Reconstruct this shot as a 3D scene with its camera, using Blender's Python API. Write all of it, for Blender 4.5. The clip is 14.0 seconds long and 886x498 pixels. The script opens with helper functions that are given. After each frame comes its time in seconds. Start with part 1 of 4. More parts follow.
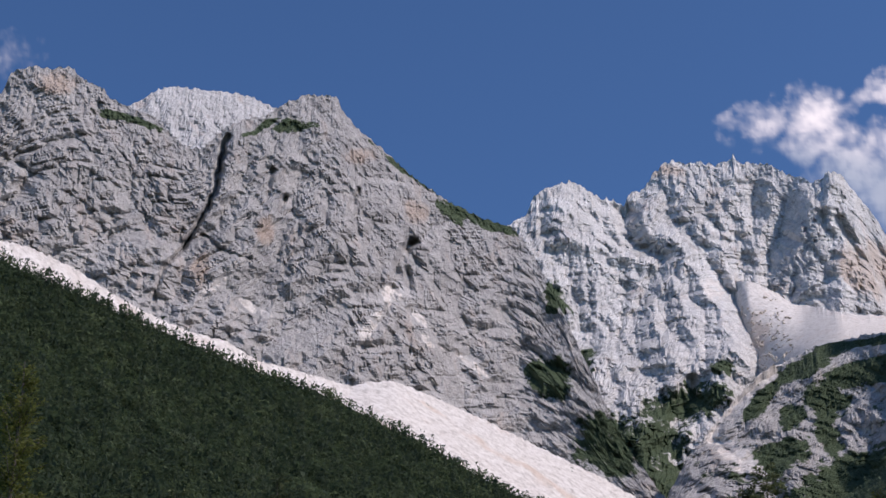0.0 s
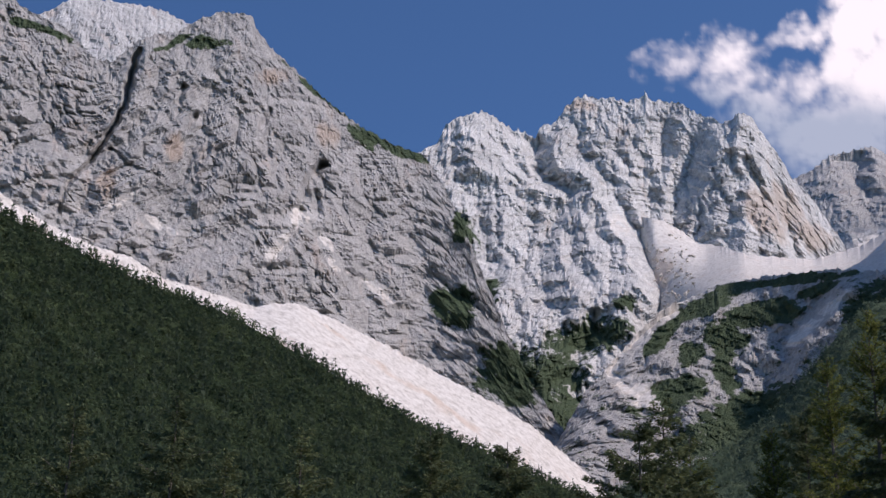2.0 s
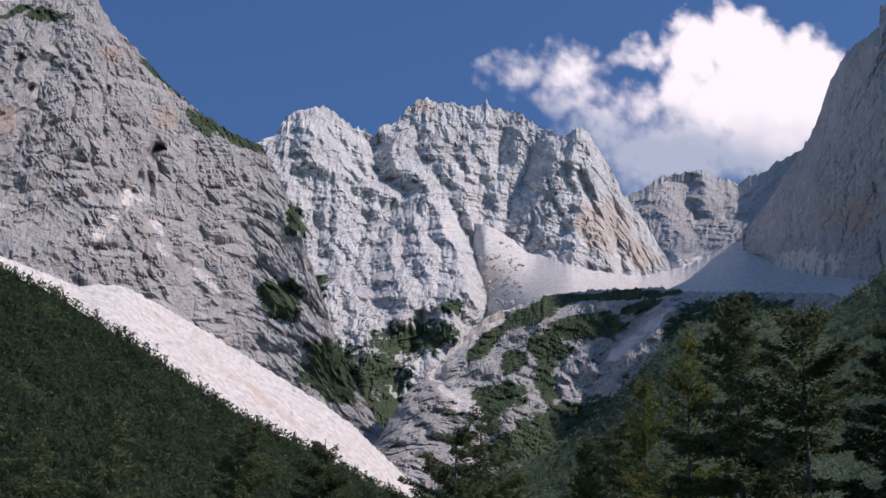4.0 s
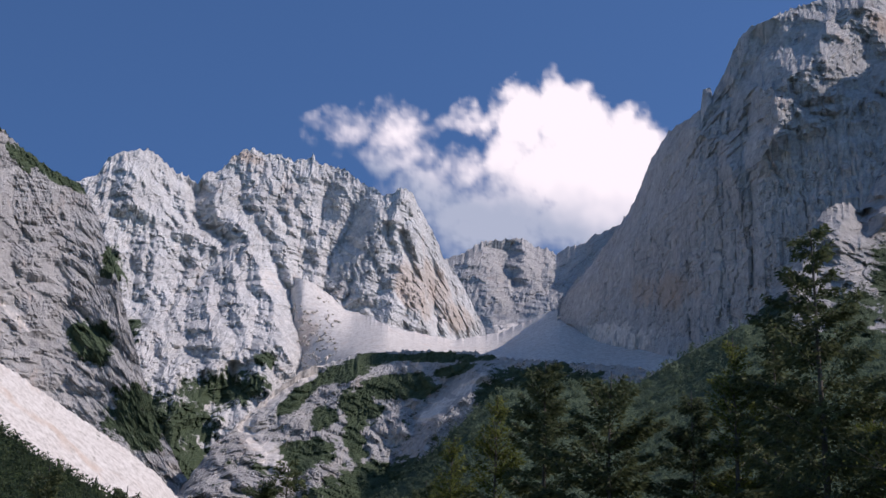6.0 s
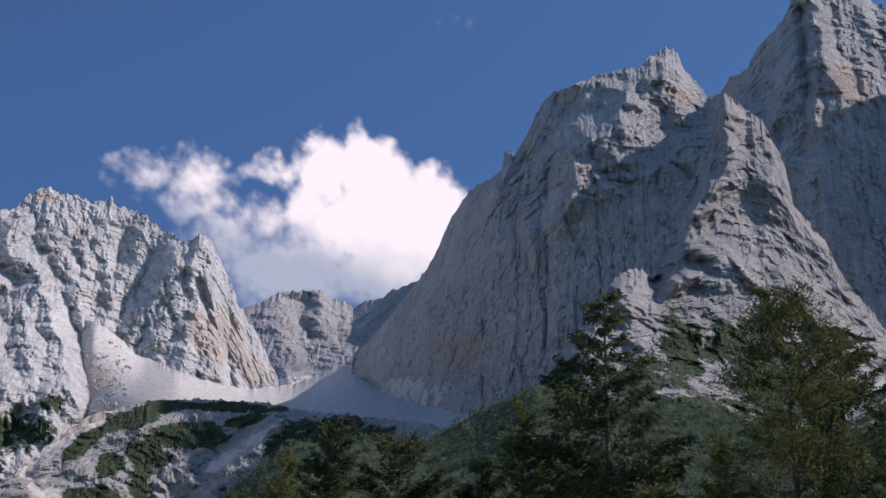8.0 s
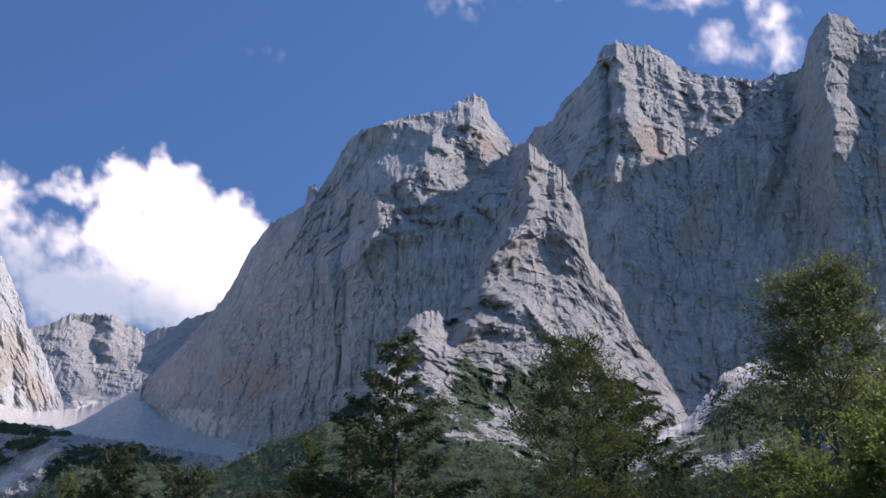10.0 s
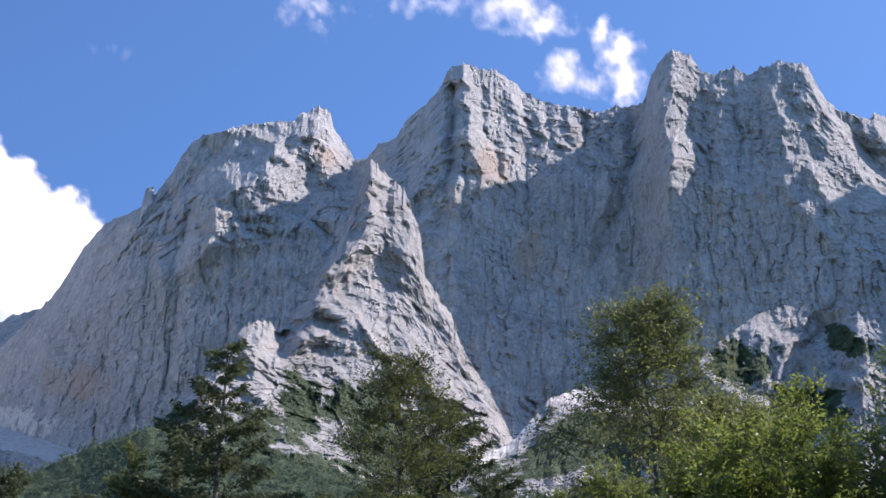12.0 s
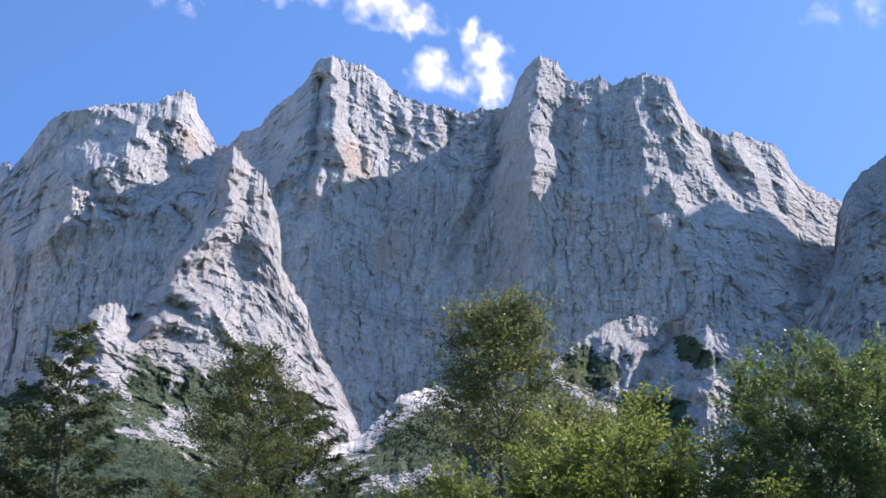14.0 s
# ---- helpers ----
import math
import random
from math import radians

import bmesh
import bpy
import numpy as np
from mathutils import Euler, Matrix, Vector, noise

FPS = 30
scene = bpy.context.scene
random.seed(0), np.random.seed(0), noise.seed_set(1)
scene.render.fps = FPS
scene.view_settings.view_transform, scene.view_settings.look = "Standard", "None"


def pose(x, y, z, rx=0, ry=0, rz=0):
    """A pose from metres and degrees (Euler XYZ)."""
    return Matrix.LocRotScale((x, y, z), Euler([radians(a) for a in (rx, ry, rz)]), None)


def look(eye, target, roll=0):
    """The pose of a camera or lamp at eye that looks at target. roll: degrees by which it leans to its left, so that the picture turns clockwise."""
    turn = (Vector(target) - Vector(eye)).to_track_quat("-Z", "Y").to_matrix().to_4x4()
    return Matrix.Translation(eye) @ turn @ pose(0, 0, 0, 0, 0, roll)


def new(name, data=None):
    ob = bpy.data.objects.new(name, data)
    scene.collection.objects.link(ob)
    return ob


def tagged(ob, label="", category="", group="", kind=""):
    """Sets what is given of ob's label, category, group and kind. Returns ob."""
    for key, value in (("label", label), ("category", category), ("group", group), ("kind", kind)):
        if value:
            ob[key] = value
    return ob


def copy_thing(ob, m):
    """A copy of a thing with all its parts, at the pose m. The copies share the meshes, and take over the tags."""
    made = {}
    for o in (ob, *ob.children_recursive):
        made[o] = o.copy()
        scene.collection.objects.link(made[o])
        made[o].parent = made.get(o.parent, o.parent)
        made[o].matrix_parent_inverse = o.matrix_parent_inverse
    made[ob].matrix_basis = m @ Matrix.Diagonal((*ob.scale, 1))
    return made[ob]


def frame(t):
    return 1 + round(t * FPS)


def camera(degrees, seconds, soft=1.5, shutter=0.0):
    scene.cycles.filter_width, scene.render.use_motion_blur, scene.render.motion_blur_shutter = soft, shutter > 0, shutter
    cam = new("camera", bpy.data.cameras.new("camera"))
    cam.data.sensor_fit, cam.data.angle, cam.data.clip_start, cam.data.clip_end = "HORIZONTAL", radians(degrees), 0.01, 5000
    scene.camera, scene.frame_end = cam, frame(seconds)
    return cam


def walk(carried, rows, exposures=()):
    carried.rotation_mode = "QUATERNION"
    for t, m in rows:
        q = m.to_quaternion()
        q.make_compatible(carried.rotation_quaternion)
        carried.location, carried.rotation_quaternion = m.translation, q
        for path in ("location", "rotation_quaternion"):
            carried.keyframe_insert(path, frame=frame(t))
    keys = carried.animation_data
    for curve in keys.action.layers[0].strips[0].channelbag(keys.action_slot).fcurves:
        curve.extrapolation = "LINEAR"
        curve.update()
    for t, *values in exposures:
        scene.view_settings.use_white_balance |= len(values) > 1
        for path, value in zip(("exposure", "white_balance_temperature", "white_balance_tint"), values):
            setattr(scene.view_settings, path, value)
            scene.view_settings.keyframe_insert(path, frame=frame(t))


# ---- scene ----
cam = camera(29.0, 14.0)
EYE = 1.6
# seconds, yaw, pitch, roll: the camera turns where it stands
ROWS = [
    (0.0, 0.000, 26.827, -0.181),
    (0.5, -0.939, 26.175, -0.085),
    (1.0, -1.518, 25.539, 0.149),
    (1.5, -2.417, 24.895, 0.462),
    (2.0, -3.409, 24.382, 0.723),
    (2.5, -4.769, 24.024, 0.909),
    (5.0, -13.019, 25.349, 2.939),
    (5.5, -14.681, 26.017, 3.057),
    (6.0, -16.184, 26.625, 2.827),
    (6.5, -17.896, 27.202, 2.691),
    (7.0, -19.654, 27.761, 2.540),
    (7.5, -21.705, 28.297, 2.169),
    (8.0, -23.698, 28.670, 1.794),
    (8.5, -25.744, 29.052, 1.625),
    (11.0, -34.667, 30.522, 1.738),
    (11.5, -36.228, 30.640, 1.897),
    (12.0, -37.663, 30.748, 1.588),
    (12.5, -39.047, 30.840, 1.665),
    (13.0, -40.547, 30.912, 1.739),
    (13.5, -41.824, 30.880, 1.825),
    (14.0, -43.169, 30.743, 1.879),
]
walk(cam, [(t, pose(0, 0, EYE, 90 + pitch, 0, yaw) @ pose(0, 0, 0, 0, 0, roll)) for t, yaw, pitch, roll in ROWS],
     [(t, stops, 6500, 22) for t, stops in ((0.0, 0.2), (5.0, 0.2), (8.0, 0.15), (8.5, 0.2), (11.0, 0.85), (12.5, 1.25), (14.0, 1.38))])

# ---- light ----
SUN_BEARING, SUN_HEIGHT = 108.0, 46.0
world = bpy.data.worlds.new("sky")
scene.world = world
world.use_nodes = True
wn = world.node_tree
sky = wn.nodes.new("ShaderNodeTexSky")
sky.sky_type = "NISHITA"
sky.sun_disc = False
sky.sun_elevation, sky.sun_rotation = radians(SUN_HEIGHT), radians(SUN_BEARING)
sky.altitude, sky.air_density, sky.dust_density, sky.ozone_density = 1500, 1.0, 1.6, 4.0
clear_air = wn.nodes.new("ShaderNodeMix")
clear_air.data_type, clear_air.blend_type = "RGBA", "MULTIPLY"
clear_air.inputs["Factor"].default_value = 1.0
clear_air.inputs[7].default_value = (0.66, 0.95, 1.13, 1)
wn.links.new(sky.outputs[0], clear_air.inputs[6])
wn.links.new(clear_air.outputs[2], wn.nodes["Background"].inputs[0])
wn.nodes["Background"].inputs[1].default_value = 0.087
lamp = bpy.data.lights.new("sun", "SUN")
lamp.energy, lamp.angle, lamp.color = 3.1, radians(0.53), (1.0, 0.95, 0.88)
sun = new("sun", lamp)
sb, sh = radians(SUN_BEARING), radians(SUN_HEIGHT)
sun.matrix_world = look((0, 0, 0), (-math.sin(sb) * math.cos(sh), -math.cos(sb) * math.cos(sh), -math.sin(sh)))


# ---- arithmetic ----
def polar(b, e, d):
    """Places from bearings and elevations in degrees, seen from the eye, and level distances in metres."""
    b, e, d = np.broadcast_arrays(np.radians(b), np.radians(e), np.asarray(d, float))
    return np.stack([d * np.sin(b), d * np.cos(b), EYE + d * np.tan(e)], -1)


def grad_noise(p, seed=0):
    """Gradient noise in about -1 to 1 at an array of places."""
    p = np.asarray(p, float)
    base = np.floor(p)
    f = p - base
    i = base.astype(np.int64)
    w = f * f * f * (f * (f * 6 - 15) + 10)
    total = np.zeros(p.shape[:-1])
    for dx in (0, 1):
        for dy in (0, 1):
            for dz in (0, 1):
                h = ((i[..., 0] + dx) * 374761393 + (i[..., 1] + dy) * 668265263 + (i[..., 2] + dz) * 2147483647 + seed * 1274126177) & 0xFFFFFFFF
                h = ((h ^ (h >> 13)) * 1274126177) & 0xFFFFFFFF
                h = h ^ (h >> 16)
                g = ((h & 255) / 127.5 - 1) * (f[..., 0] - dx) + ((h >> 8 & 255) / 127.5 - 1) * (f[..., 1] - dy) + ((h >> 16 & 255) / 127.5 - 1) * (f[..., 2] - dz)
                total += g * (w[..., 0] if dx else 1 - w[..., 0]) * (w[..., 1] if dy else 1 - w[..., 1]) * (w[..., 2] if dz else 1 - w[..., 2])
    return total * 1.25


def fractal(p, octaves=4, seed=0, gain=0.5):
    total, amp = 0, 1.0
    for k in range(octaves):
        total = total + amp * grad_noise(p * 2.03 ** k, seed + k)
        amp *= gain
    return total


def ridged(p, octaves=5, seed=0, gain=0.5):
    """Sharp crests and rounded hollows, 0 to about 1.5."""
    total, amp, last = 0, 1.0, 1.0
    for k in range(octaves):
        n = 1 - np.abs(grad_noise(p * 2.07 ** k, seed + k)) * 1.6
        n = np.clip(n, 0, 1) ** 2
        total = total + amp * n * last
        last = np.clip(n * 1.6, 0, 1)
        amp *= gain
    return total


def blocks(p, seed=0):
    """Broken rock: each cell a tilted facet, with a crack along its edge. Returns the facet's height and the width to the crack."""
    base = np.floor(p).astype(np.int64)
    near1, near2 = np.full(p.shape[:-1], 9.0), np.full(p.shape[:-1], 9.0)
    height = np.zeros(p.shape[:-1])
    for dx in (-1, 0, 1):
        for dy in (-1, 0, 1):
            for dz in (-1, 0, 1):
                c = base + (dx, dy, dz)
                h = (c[..., 0] * 374761393 + c[..., 1] * 668265263 + c[..., 2] * 2147483647 + seed * 1274126177) & 0xFFFFFFFF
                h = ((h ^ (h >> 13)) * 1274126177) & 0xFFFFFFFF
                h = h ^ (h >> 16)
                r = np.stack([h & 255, h >> 8 & 255, h >> 16 & 255], -1) / 255.0
                off = p - (c + 0.15 + 0.7 * r)
                d = np.einsum("...i,...i", off, off)
                closer = d < near1
                tilt = (r[..., [1, 2, 0]] - 0.5) * 2.0
                height = np.where(closer, 0.4 * (r[..., 0] - 0.5) + np.einsum("...i,...i", off, tilt), height)
                near2 = np.where(closer, near1, np.minimum(near2, d))
                near1 = np.where(closer, d, near1)
    return height, np.sqrt(near2) - np.sqrt(near1)


def smooth(x, a, b):
    x = np.clip((x - a) / (b - a), 0, 1)
    return x * x * (3 - 2 * x)


def mesh_from(name, verts, faces, mat, smooth_faces=False):
    """A mesh from an array of places and an array of faces of one size."""
    verts, faces = np.asarray(verts, np.float32).reshape(-1, 3), np.asarray(faces, np.int32)
    me = bpy.data.meshes.new(name)
    n = faces.shape[1]
    me.vertices.add(len(verts))
    me.vertices.foreach_set("co", verts.ravel())
    me.loops.add(faces.size)
    me.loops.foreach_set("vertex_index", faces.ravel())
    me.polygons.add(len(faces))
    me.polygons.foreach_set("loop_start", np.arange(0, faces.size, n, dtype=np.int32))
    me.polygons.foreach_set("loop_total", np.full(len(faces), n, dtype=np.int32))
    me.polygons.foreach_set("use_smooth", np.full(len(faces), smooth_faces))
    me.update(calc_edges=True)
    me.validate()
    if mat:
        me.materials.append(mat)
    return me


def grid_faces(rows, cols):
    k = (np.arange(rows - 1)[:, None] * cols + np.arange(cols - 1)[None]).ravel()
    return np.stack([k, k + cols, k + cols + 1, k + 1], -1)


def give(me, name, values):
    me.attributes.new(name, "FLOAT", "POINT").data.foreach_set("value", np.asarray(values, np.float32).ravel())


# ---- materials ----
class Nodes:
    """Short hand for a material's node tree."""

    def __init__(self, name):
        self.mat = bpy.data.materials.new(name)
        self.mat.use_nodes = True
        self.tree = self.mat.node_tree
        self.bsdf = self.tree.nodes["Principled BSDF"]
        self.out = self.tree.nodes["Material Output"]

    def add(self, kind, **sockets):
        node = self.tree.nodes.new("ShaderNode" + kind)
        for key, value in sockets.items():
            self.feed(node.inputs[key.replace("_", " ")], value)
        return node

    def feed(self, socket, value):
        if isinstance(value, bpy.types.NodeSocket):
            self.tree.links.new(value, socket)
        else:
            socket.default_value = value

    def place(self):
        return self.tree.nodes.new("ShaderNodeNewGeometry").outputs["Position"]

    def stretch(self, vector, scale):
        node = self.add("Mapping", Vector=vector)
        node.inputs["Scale"].default_value = scale
        return node.outputs[0]

    def noise(self, vector, scale, detail=4.0, rough=0.55, distort=0.0):
        return self.add("TexNoise", Vector=vector, Scale=scale, Detail=detail, Roughness=rough, Distortion=distort).outputs["Fac"]

    def ramp(self, fac, stops):
        node = self.add("ValToRGB", Fac=fac)
        el = node.color_ramp.elements
        while len(el) < len(stops):
            el.new(0.5)
        for e, (at, col) in zip(el, stops):
            e.position = at
            e.color = (*col, 1) if len(col) == 3 else col
        return node.outputs[0]

    def step(self, fac, a, b):
        node = self.add("MapRange", Value=fac)
        node.interpolation_type = "SMOOTHSTEP"
        for key, v in (("From Min", a), ("From Max", b), ("To Min", 0.0), ("To Max", 1.0)):
            node.inputs[key].default_value = v
        return node.outputs[0]

    def math(self, op, a, b=0.0):
        node = self.tree.nodes.new("ShaderNodeMath")
        node.operation = op
        self.feed(node.inputs[0], a)
        self.feed(node.inputs[1], b)
        return node.outputs[0]

    def mix(self, fac, a, b):
        node = self.tree.nodes.new("ShaderNodeMix")
        node.data_type = "RGBA"
        self.feed(node.inputs["Factor"], fac)
        for socket, value in ((node.inputs[6], a), (node.inputs[7], b)):
            self.feed(socket, (*value, 1) if isinstance(value, tuple) and len(value) == 3 else value)
        return node.outputs[2]

    def attribute(self, name):
        node = self.tree.nodes.new("ShaderNodeAttribute")
        node.attribute_name = name
        return node.outputs["Fac"]

    def bump(self, height, strength, distance):
        return self.add("Bump", Height=height, Strength=strength, Distance=distance).outputs[0]


def rock_material(name="limestone", tone=(1.0, 1.0, 1.0)):
    n = Nodes(name)
    p = n.place()
    tint = lambda col: tuple(c * k for c, k in zip(col, tone))
    drip = n.stretch(p, (1, 1, 0.2))
    slant = n.add("Mapping", Vector=p)
    slant.inputs["Rotation"].default_value = (0, 0.7, 0)
    slant.inputs["Scale"].default_value = (0.35, 0.8, 1)
    slant = slant.outputs[0]
    mottle = n.math("ADD", n.math("MULTIPLY", n.noise(p, 0.012, 6, 0.6), 0.3), n.math("MULTIPLY", n.noise(n.stretch(p, (1, 1, 0.6)), 0.13, 8, 0.74, 0.5), 0.7))
    grey = n.ramp(mottle, [(0.36, tint((0.33, 0.322, 0.316))), (0.46, tint((0.455, 0.445, 0.434))), (0.54, tint((0.53, 0.517, 0.503))), (0.64, tint((0.68, 0.66, 0.637)))])
    swirl = n.noise(slant, 0.07, 7, 0.66, 1.2)
    grey = n.mix(n.math("MULTIPLY", n.step(swirl, 0.55, 0.66), 0.3), grey, tint((0.76, 0.74, 0.72)))
    grey = n.mix(n.math("MULTIPLY", n.step(swirl, 0.46, 0.36), 0.3), grey, tint((0.24, 0.236, 0.236)))
    streak = n.step(n.noise(drip, 0.06, 6, 0.62, 0.6), 0.54, 0.74)
    col = n.mix(n.math("MULTIPLY", streak, 0.25), grey, (0.25, 0.242, 0.236))
    for vector, scale, deep in ((slant, 0.03, 0.55), (drip, 0.035, 0.3), (p, 0.06, 0.4)):
        line = n.step(n.math("ABSOLUTE", n.math("SUBTRACT", n.noise(vector, scale, 5, 0.62, 0.6), 0.5)), 0.011, 0.002)
        patchy = n.step(n.noise(p, 0.02, 3, 0.5), 0.46, 0.6)
        col = n.mix(n.math("MULTIPLY", n.math("MULTIPLY", line, patchy), deep), col, (0.1, 0.098, 0.096))
    rubble = n.ramp(n.noise(p, 0.16, 9, 0.78), [(0.36, (0.44, 0.4, 0.36)), (0.47, (0.63, 0.583, 0.535)), (0.6, (0.77, 0.728, 0.682))])
    col = n.mix(n.step(n.math("ADD", n.attribute("scree"), n.math("MULTIPLY", n.noise(p, 0.03, 5, 0.6), 0.5)), 0.65, 0.85), col, rubble)
    rust = n.step(n.math("ADD", n.noise(drip, 0.02, 7, 0.7), n.math("MULTIPLY", n.attribute("stain"), 0.3)), 0.57, 0.8)
    col = n.mix(n.math("MULTIPLY", rust, 0.45), col, (0.54, 0.37, 0.25))
    blush = n.step(n.noise(n.stretch(p, (1, 1, 0.5)), 0.03, 6, 0.65, 0.5), 0.56, 0.7)
    col = n.mix(n.math("MULTIPLY", blush, 0.38), col, (0.55, 0.43, 0.35))
    green = n.ramp(n.noise(p, 0.12, 6, 0.75), [(0.3, (0.04, 0.062, 0.036)), (0.7, (0.1, 0.13, 0.07))])
    veg = n.step(n.math("ADD", n.attribute("veg"), n.math("MULTIPLY", n.noise(p, 0.045, 9, 0.72), 2.2)), 1.48, 1.58)
    col = n.mix(veg, col, green)
    n.feed(n.bsdf.inputs["Base Color"], col)
    n.bsdf.inputs["Roughness"].default_value = 0.95
    n.bsdf.inputs["Specular IOR Level"].default_value = 0.15
    grain = n.math("ADD", n.noise(n.stretch(p, (1, 1, 0.7)), 0.22, 6, 0.7, 0.3), n.math("MULTIPLY", n.noise(slant, 0.3, 5, 0.7, 0.8), 0.6))
    n.feed(n.bsdf.inputs["Normal"], n.bump(grain, n.math("SUBTRACT", 1.0, n.math("MULTIPLY", n.attribute("scree"), 0.8)), 2.8))
    return n.mat


def ground_material():
    n = Nodes("meadow")
    p = n.place()
    n.feed(n.bsdf.inputs["Base Color"], n.ramp(n.noise(p, 0.3, 8, 0.7), [(0.3, (0.05, 0.07, 0.025)), (0.7, (0.11, 0.12, 0.05))]))
    n.bsdf.inputs["Roughness"].default_value = 1.0
    n.feed(n.bsdf.inputs["Normal"], n.bump(n.noise(p, 2.0, 6), 0.6, 0.2))
    return n.mat


def forest_floor_material(name, dark, light):
    n = Nodes(name)
    p = n.place()
    n.feed(n.bsdf.inputs["Base Color"], n.ramp(n.noise(p, 0.2, 8, 0.7), [(0.3, dark), (0.7, light)]))
    n.bsdf.inputs["Roughness"].default_value = 1.0
    n.bsdf.inputs["Specular IOR Level"].default_value = 0.05
    n.feed(n.bsdf.inputs["Normal"], n.bump(n.noise(p, 0.5, 6, 0.75), 1.0, 2.0))
    return n.mat


def leaf_material(name, dark, light, through_light=0.3, island=0.5, scale=0.25, patchy=1.0, gloss=0.12):
    """Foliage: colour varies by clump, by tree and along the tree; light shines through it a little."""
    n = Nodes(name)
    geo = n.tree.nodes.new("ShaderNodeNewGeometry")
    info = n.tree.nodes.new("ShaderNodeObjectInfo")
    fac = n.math("ADD", n.math("MULTIPLY", geo.outputs["Random Per Island"], island), n.math("ADD", 0.3, n.math("MULTIPLY", n.math("SUBTRACT", n.noise(geo.outputs["Position"], scale, 3), 0.5), 0.6 * patchy)))
    fac = n.math("ADD", n.math("SUBTRACT", fac, 0.12), n.math("MULTIPLY", n.math("SUBTRACT", info.outputs["Random"], 0.5), 0.25))
    col = n.ramp(fac, [(0.15, dark), (0.85, light)])
    n.feed(n.bsdf.inputs["Base Color"], col)
    n.bsdf.inputs["Roughness"].default_value = 0.7 if gloss < 0.2 else 0.45
    n.bsdf.inputs["Specular IOR Level"].default_value = gloss
    glow = n.add("BsdfTranslucent", Color=col)
    both = n.add("MixShader", Fac=through_light)
    n.feed(both.inputs[1], n.bsdf.outputs[0])
    n.feed(both.inputs[2], glow.outputs[0])
    n.feed(n.out.inputs["Surface"], both.outputs[0])
    return n.mat


def bark_material(name, dark, light):
    n = Nodes(name)
    p = n.place()
    n.feed(n.bsdf.inputs["Base Color"], n.ramp(n.noise(n.stretch(p, (1, 1, 0.25)), 6, 6, 0.7), [(0.3, dark), (0.7, light)]))
    n.bsdf.inputs["Roughness"].default_value = 0.95
    n.feed(n.bsdf.inputs["Normal"], n.bump(n.noise(n.stretch(p, (1, 1, 0.2)), 9, 5), 0.7, 0.04))
    return n.mat


def cloud_material():
    """Glowing vapour on the sky far behind the mountains, sunlit white and shaded grey put into its colour; it thins
    out where its density falls.
    """
    n = Nodes("cloud_vapour")
    density, lit = n.attribute("vapour"), n.attribute("lit")
    p = n.place()
    fine = n.math("MULTIPLY", n.math("SUBTRACT", n.noise(p, 0.012, 8, 0.6), 0.5), 0.12)
    glow = n.tree.nodes.new("ShaderNodeEmission")
    n.feed(glow.inputs["Color"], n.mix(n.step(lit, 0.0, 1.0), (0.36, 0.42, 0.52), (0.86, 0.83, 0.85)))
    clear = n.tree.nodes.new("ShaderNodeBsdfTransparent")
    both = n.add("MixShader", Fac=n.step(n.math("ADD", density, fine), 0.0, 1.0))
    n.feed(both.inputs[1], clear.outputs[0])
    n.feed(both.inputs[2], glow.outputs[0])
    n.feed(n.out.inputs["Surface"], both.outputs[0])
    n.tree.nodes.remove(n.bsdf)
    return n.mat


ROCK = rock_material("limestone", (1.1, 1.1, 1.1))
# limestone copy with a darker base colour to deepen the right wall's shade
SHADED_WALL_ROCK = rock_material("shaded_wall_limestone", (0.98, 0.98, 0.98))
# darker tone of the weathered left wall; on the far-right buttress painted shade
DARK_ROCK = rock_material("darker_limestone", (0.89, 0.875, 0.865))
# limestone copy lightened past its own grey to offset the mid ridge's shadows
LIFTED_ROCK = rock_material("lifted_limestone", (1.28, 1.27, 1.25))
BLOCK = rock_material("fallen_limestone", (1.45, 1.3, 1.14))
MEADOW = ground_material()
FLOOR = forest_floor_material("forest_floor", (0.022, 0.036, 0.017), (0.038, 0.056, 0.024))
# right slope's forest floor: base colour lightened to stand in for haze
HAZED_FLOOR = forest_floor_material("hazed_floor", (0.07, 0.1, 0.065), (0.12, 0.155, 0.095))
SPRUCE = leaf_material("spruce_needles", (0.062, 0.082, 0.046), (0.2, 0.225, 0.105), 0.38)
LARCH = leaf_material("larch_needles", (0.065, 0.085, 0.02), (0.26, 0.275, 0.085), 0.5)
BEECH = leaf_material("beech_leaves", (0.09, 0.14, 0.04), (0.29, 0.37, 0.11), 0.55, 0.3, 0.5, gloss=0.25)
MAPLE = leaf_material("yellowing_leaves", (0.11, 0.15, 0.03), (0.36, 0.41, 0.09), 0.58, 0.28, 0.5, gloss=0.2)
OLIVE = leaf_material("olive_leaves", (0.09, 0.115, 0.035), (0.3, 0.32, 0.1), 0.55, gloss=0.2)
PINE = leaf_material("dwarf_pine_needles", (0.05, 0.078, 0.045), (0.12, 0.155, 0.085), 0.4, 0.2, 0.05)
WOODS = leaf_material("far_wood_leaves", (0.062, 0.092, 0.05), (0.165, 0.21, 0.105), 0.55, 0.3, 0.045, 3.0)
DARK_WOODS = leaf_material("far_spruce_needles", (0.048, 0.072, 0.046), (0.125, 0.16, 0.092), 0.5, 0.3, 0.045, 3.0)
# right slope's trees: haze put into the colour, lighter than real foliage
HAZED_WOODS = leaf_material("hazed_wood_needles", (0.11, 0.155, 0.105), (0.2, 0.25, 0.16), 0.5, 0.3, 0.04, 2.5)
BARK = bark_material("dark_bark", (0.05, 0.042, 0.035), (0.15, 0.13, 0.11))
CLOUD = cloud_material()


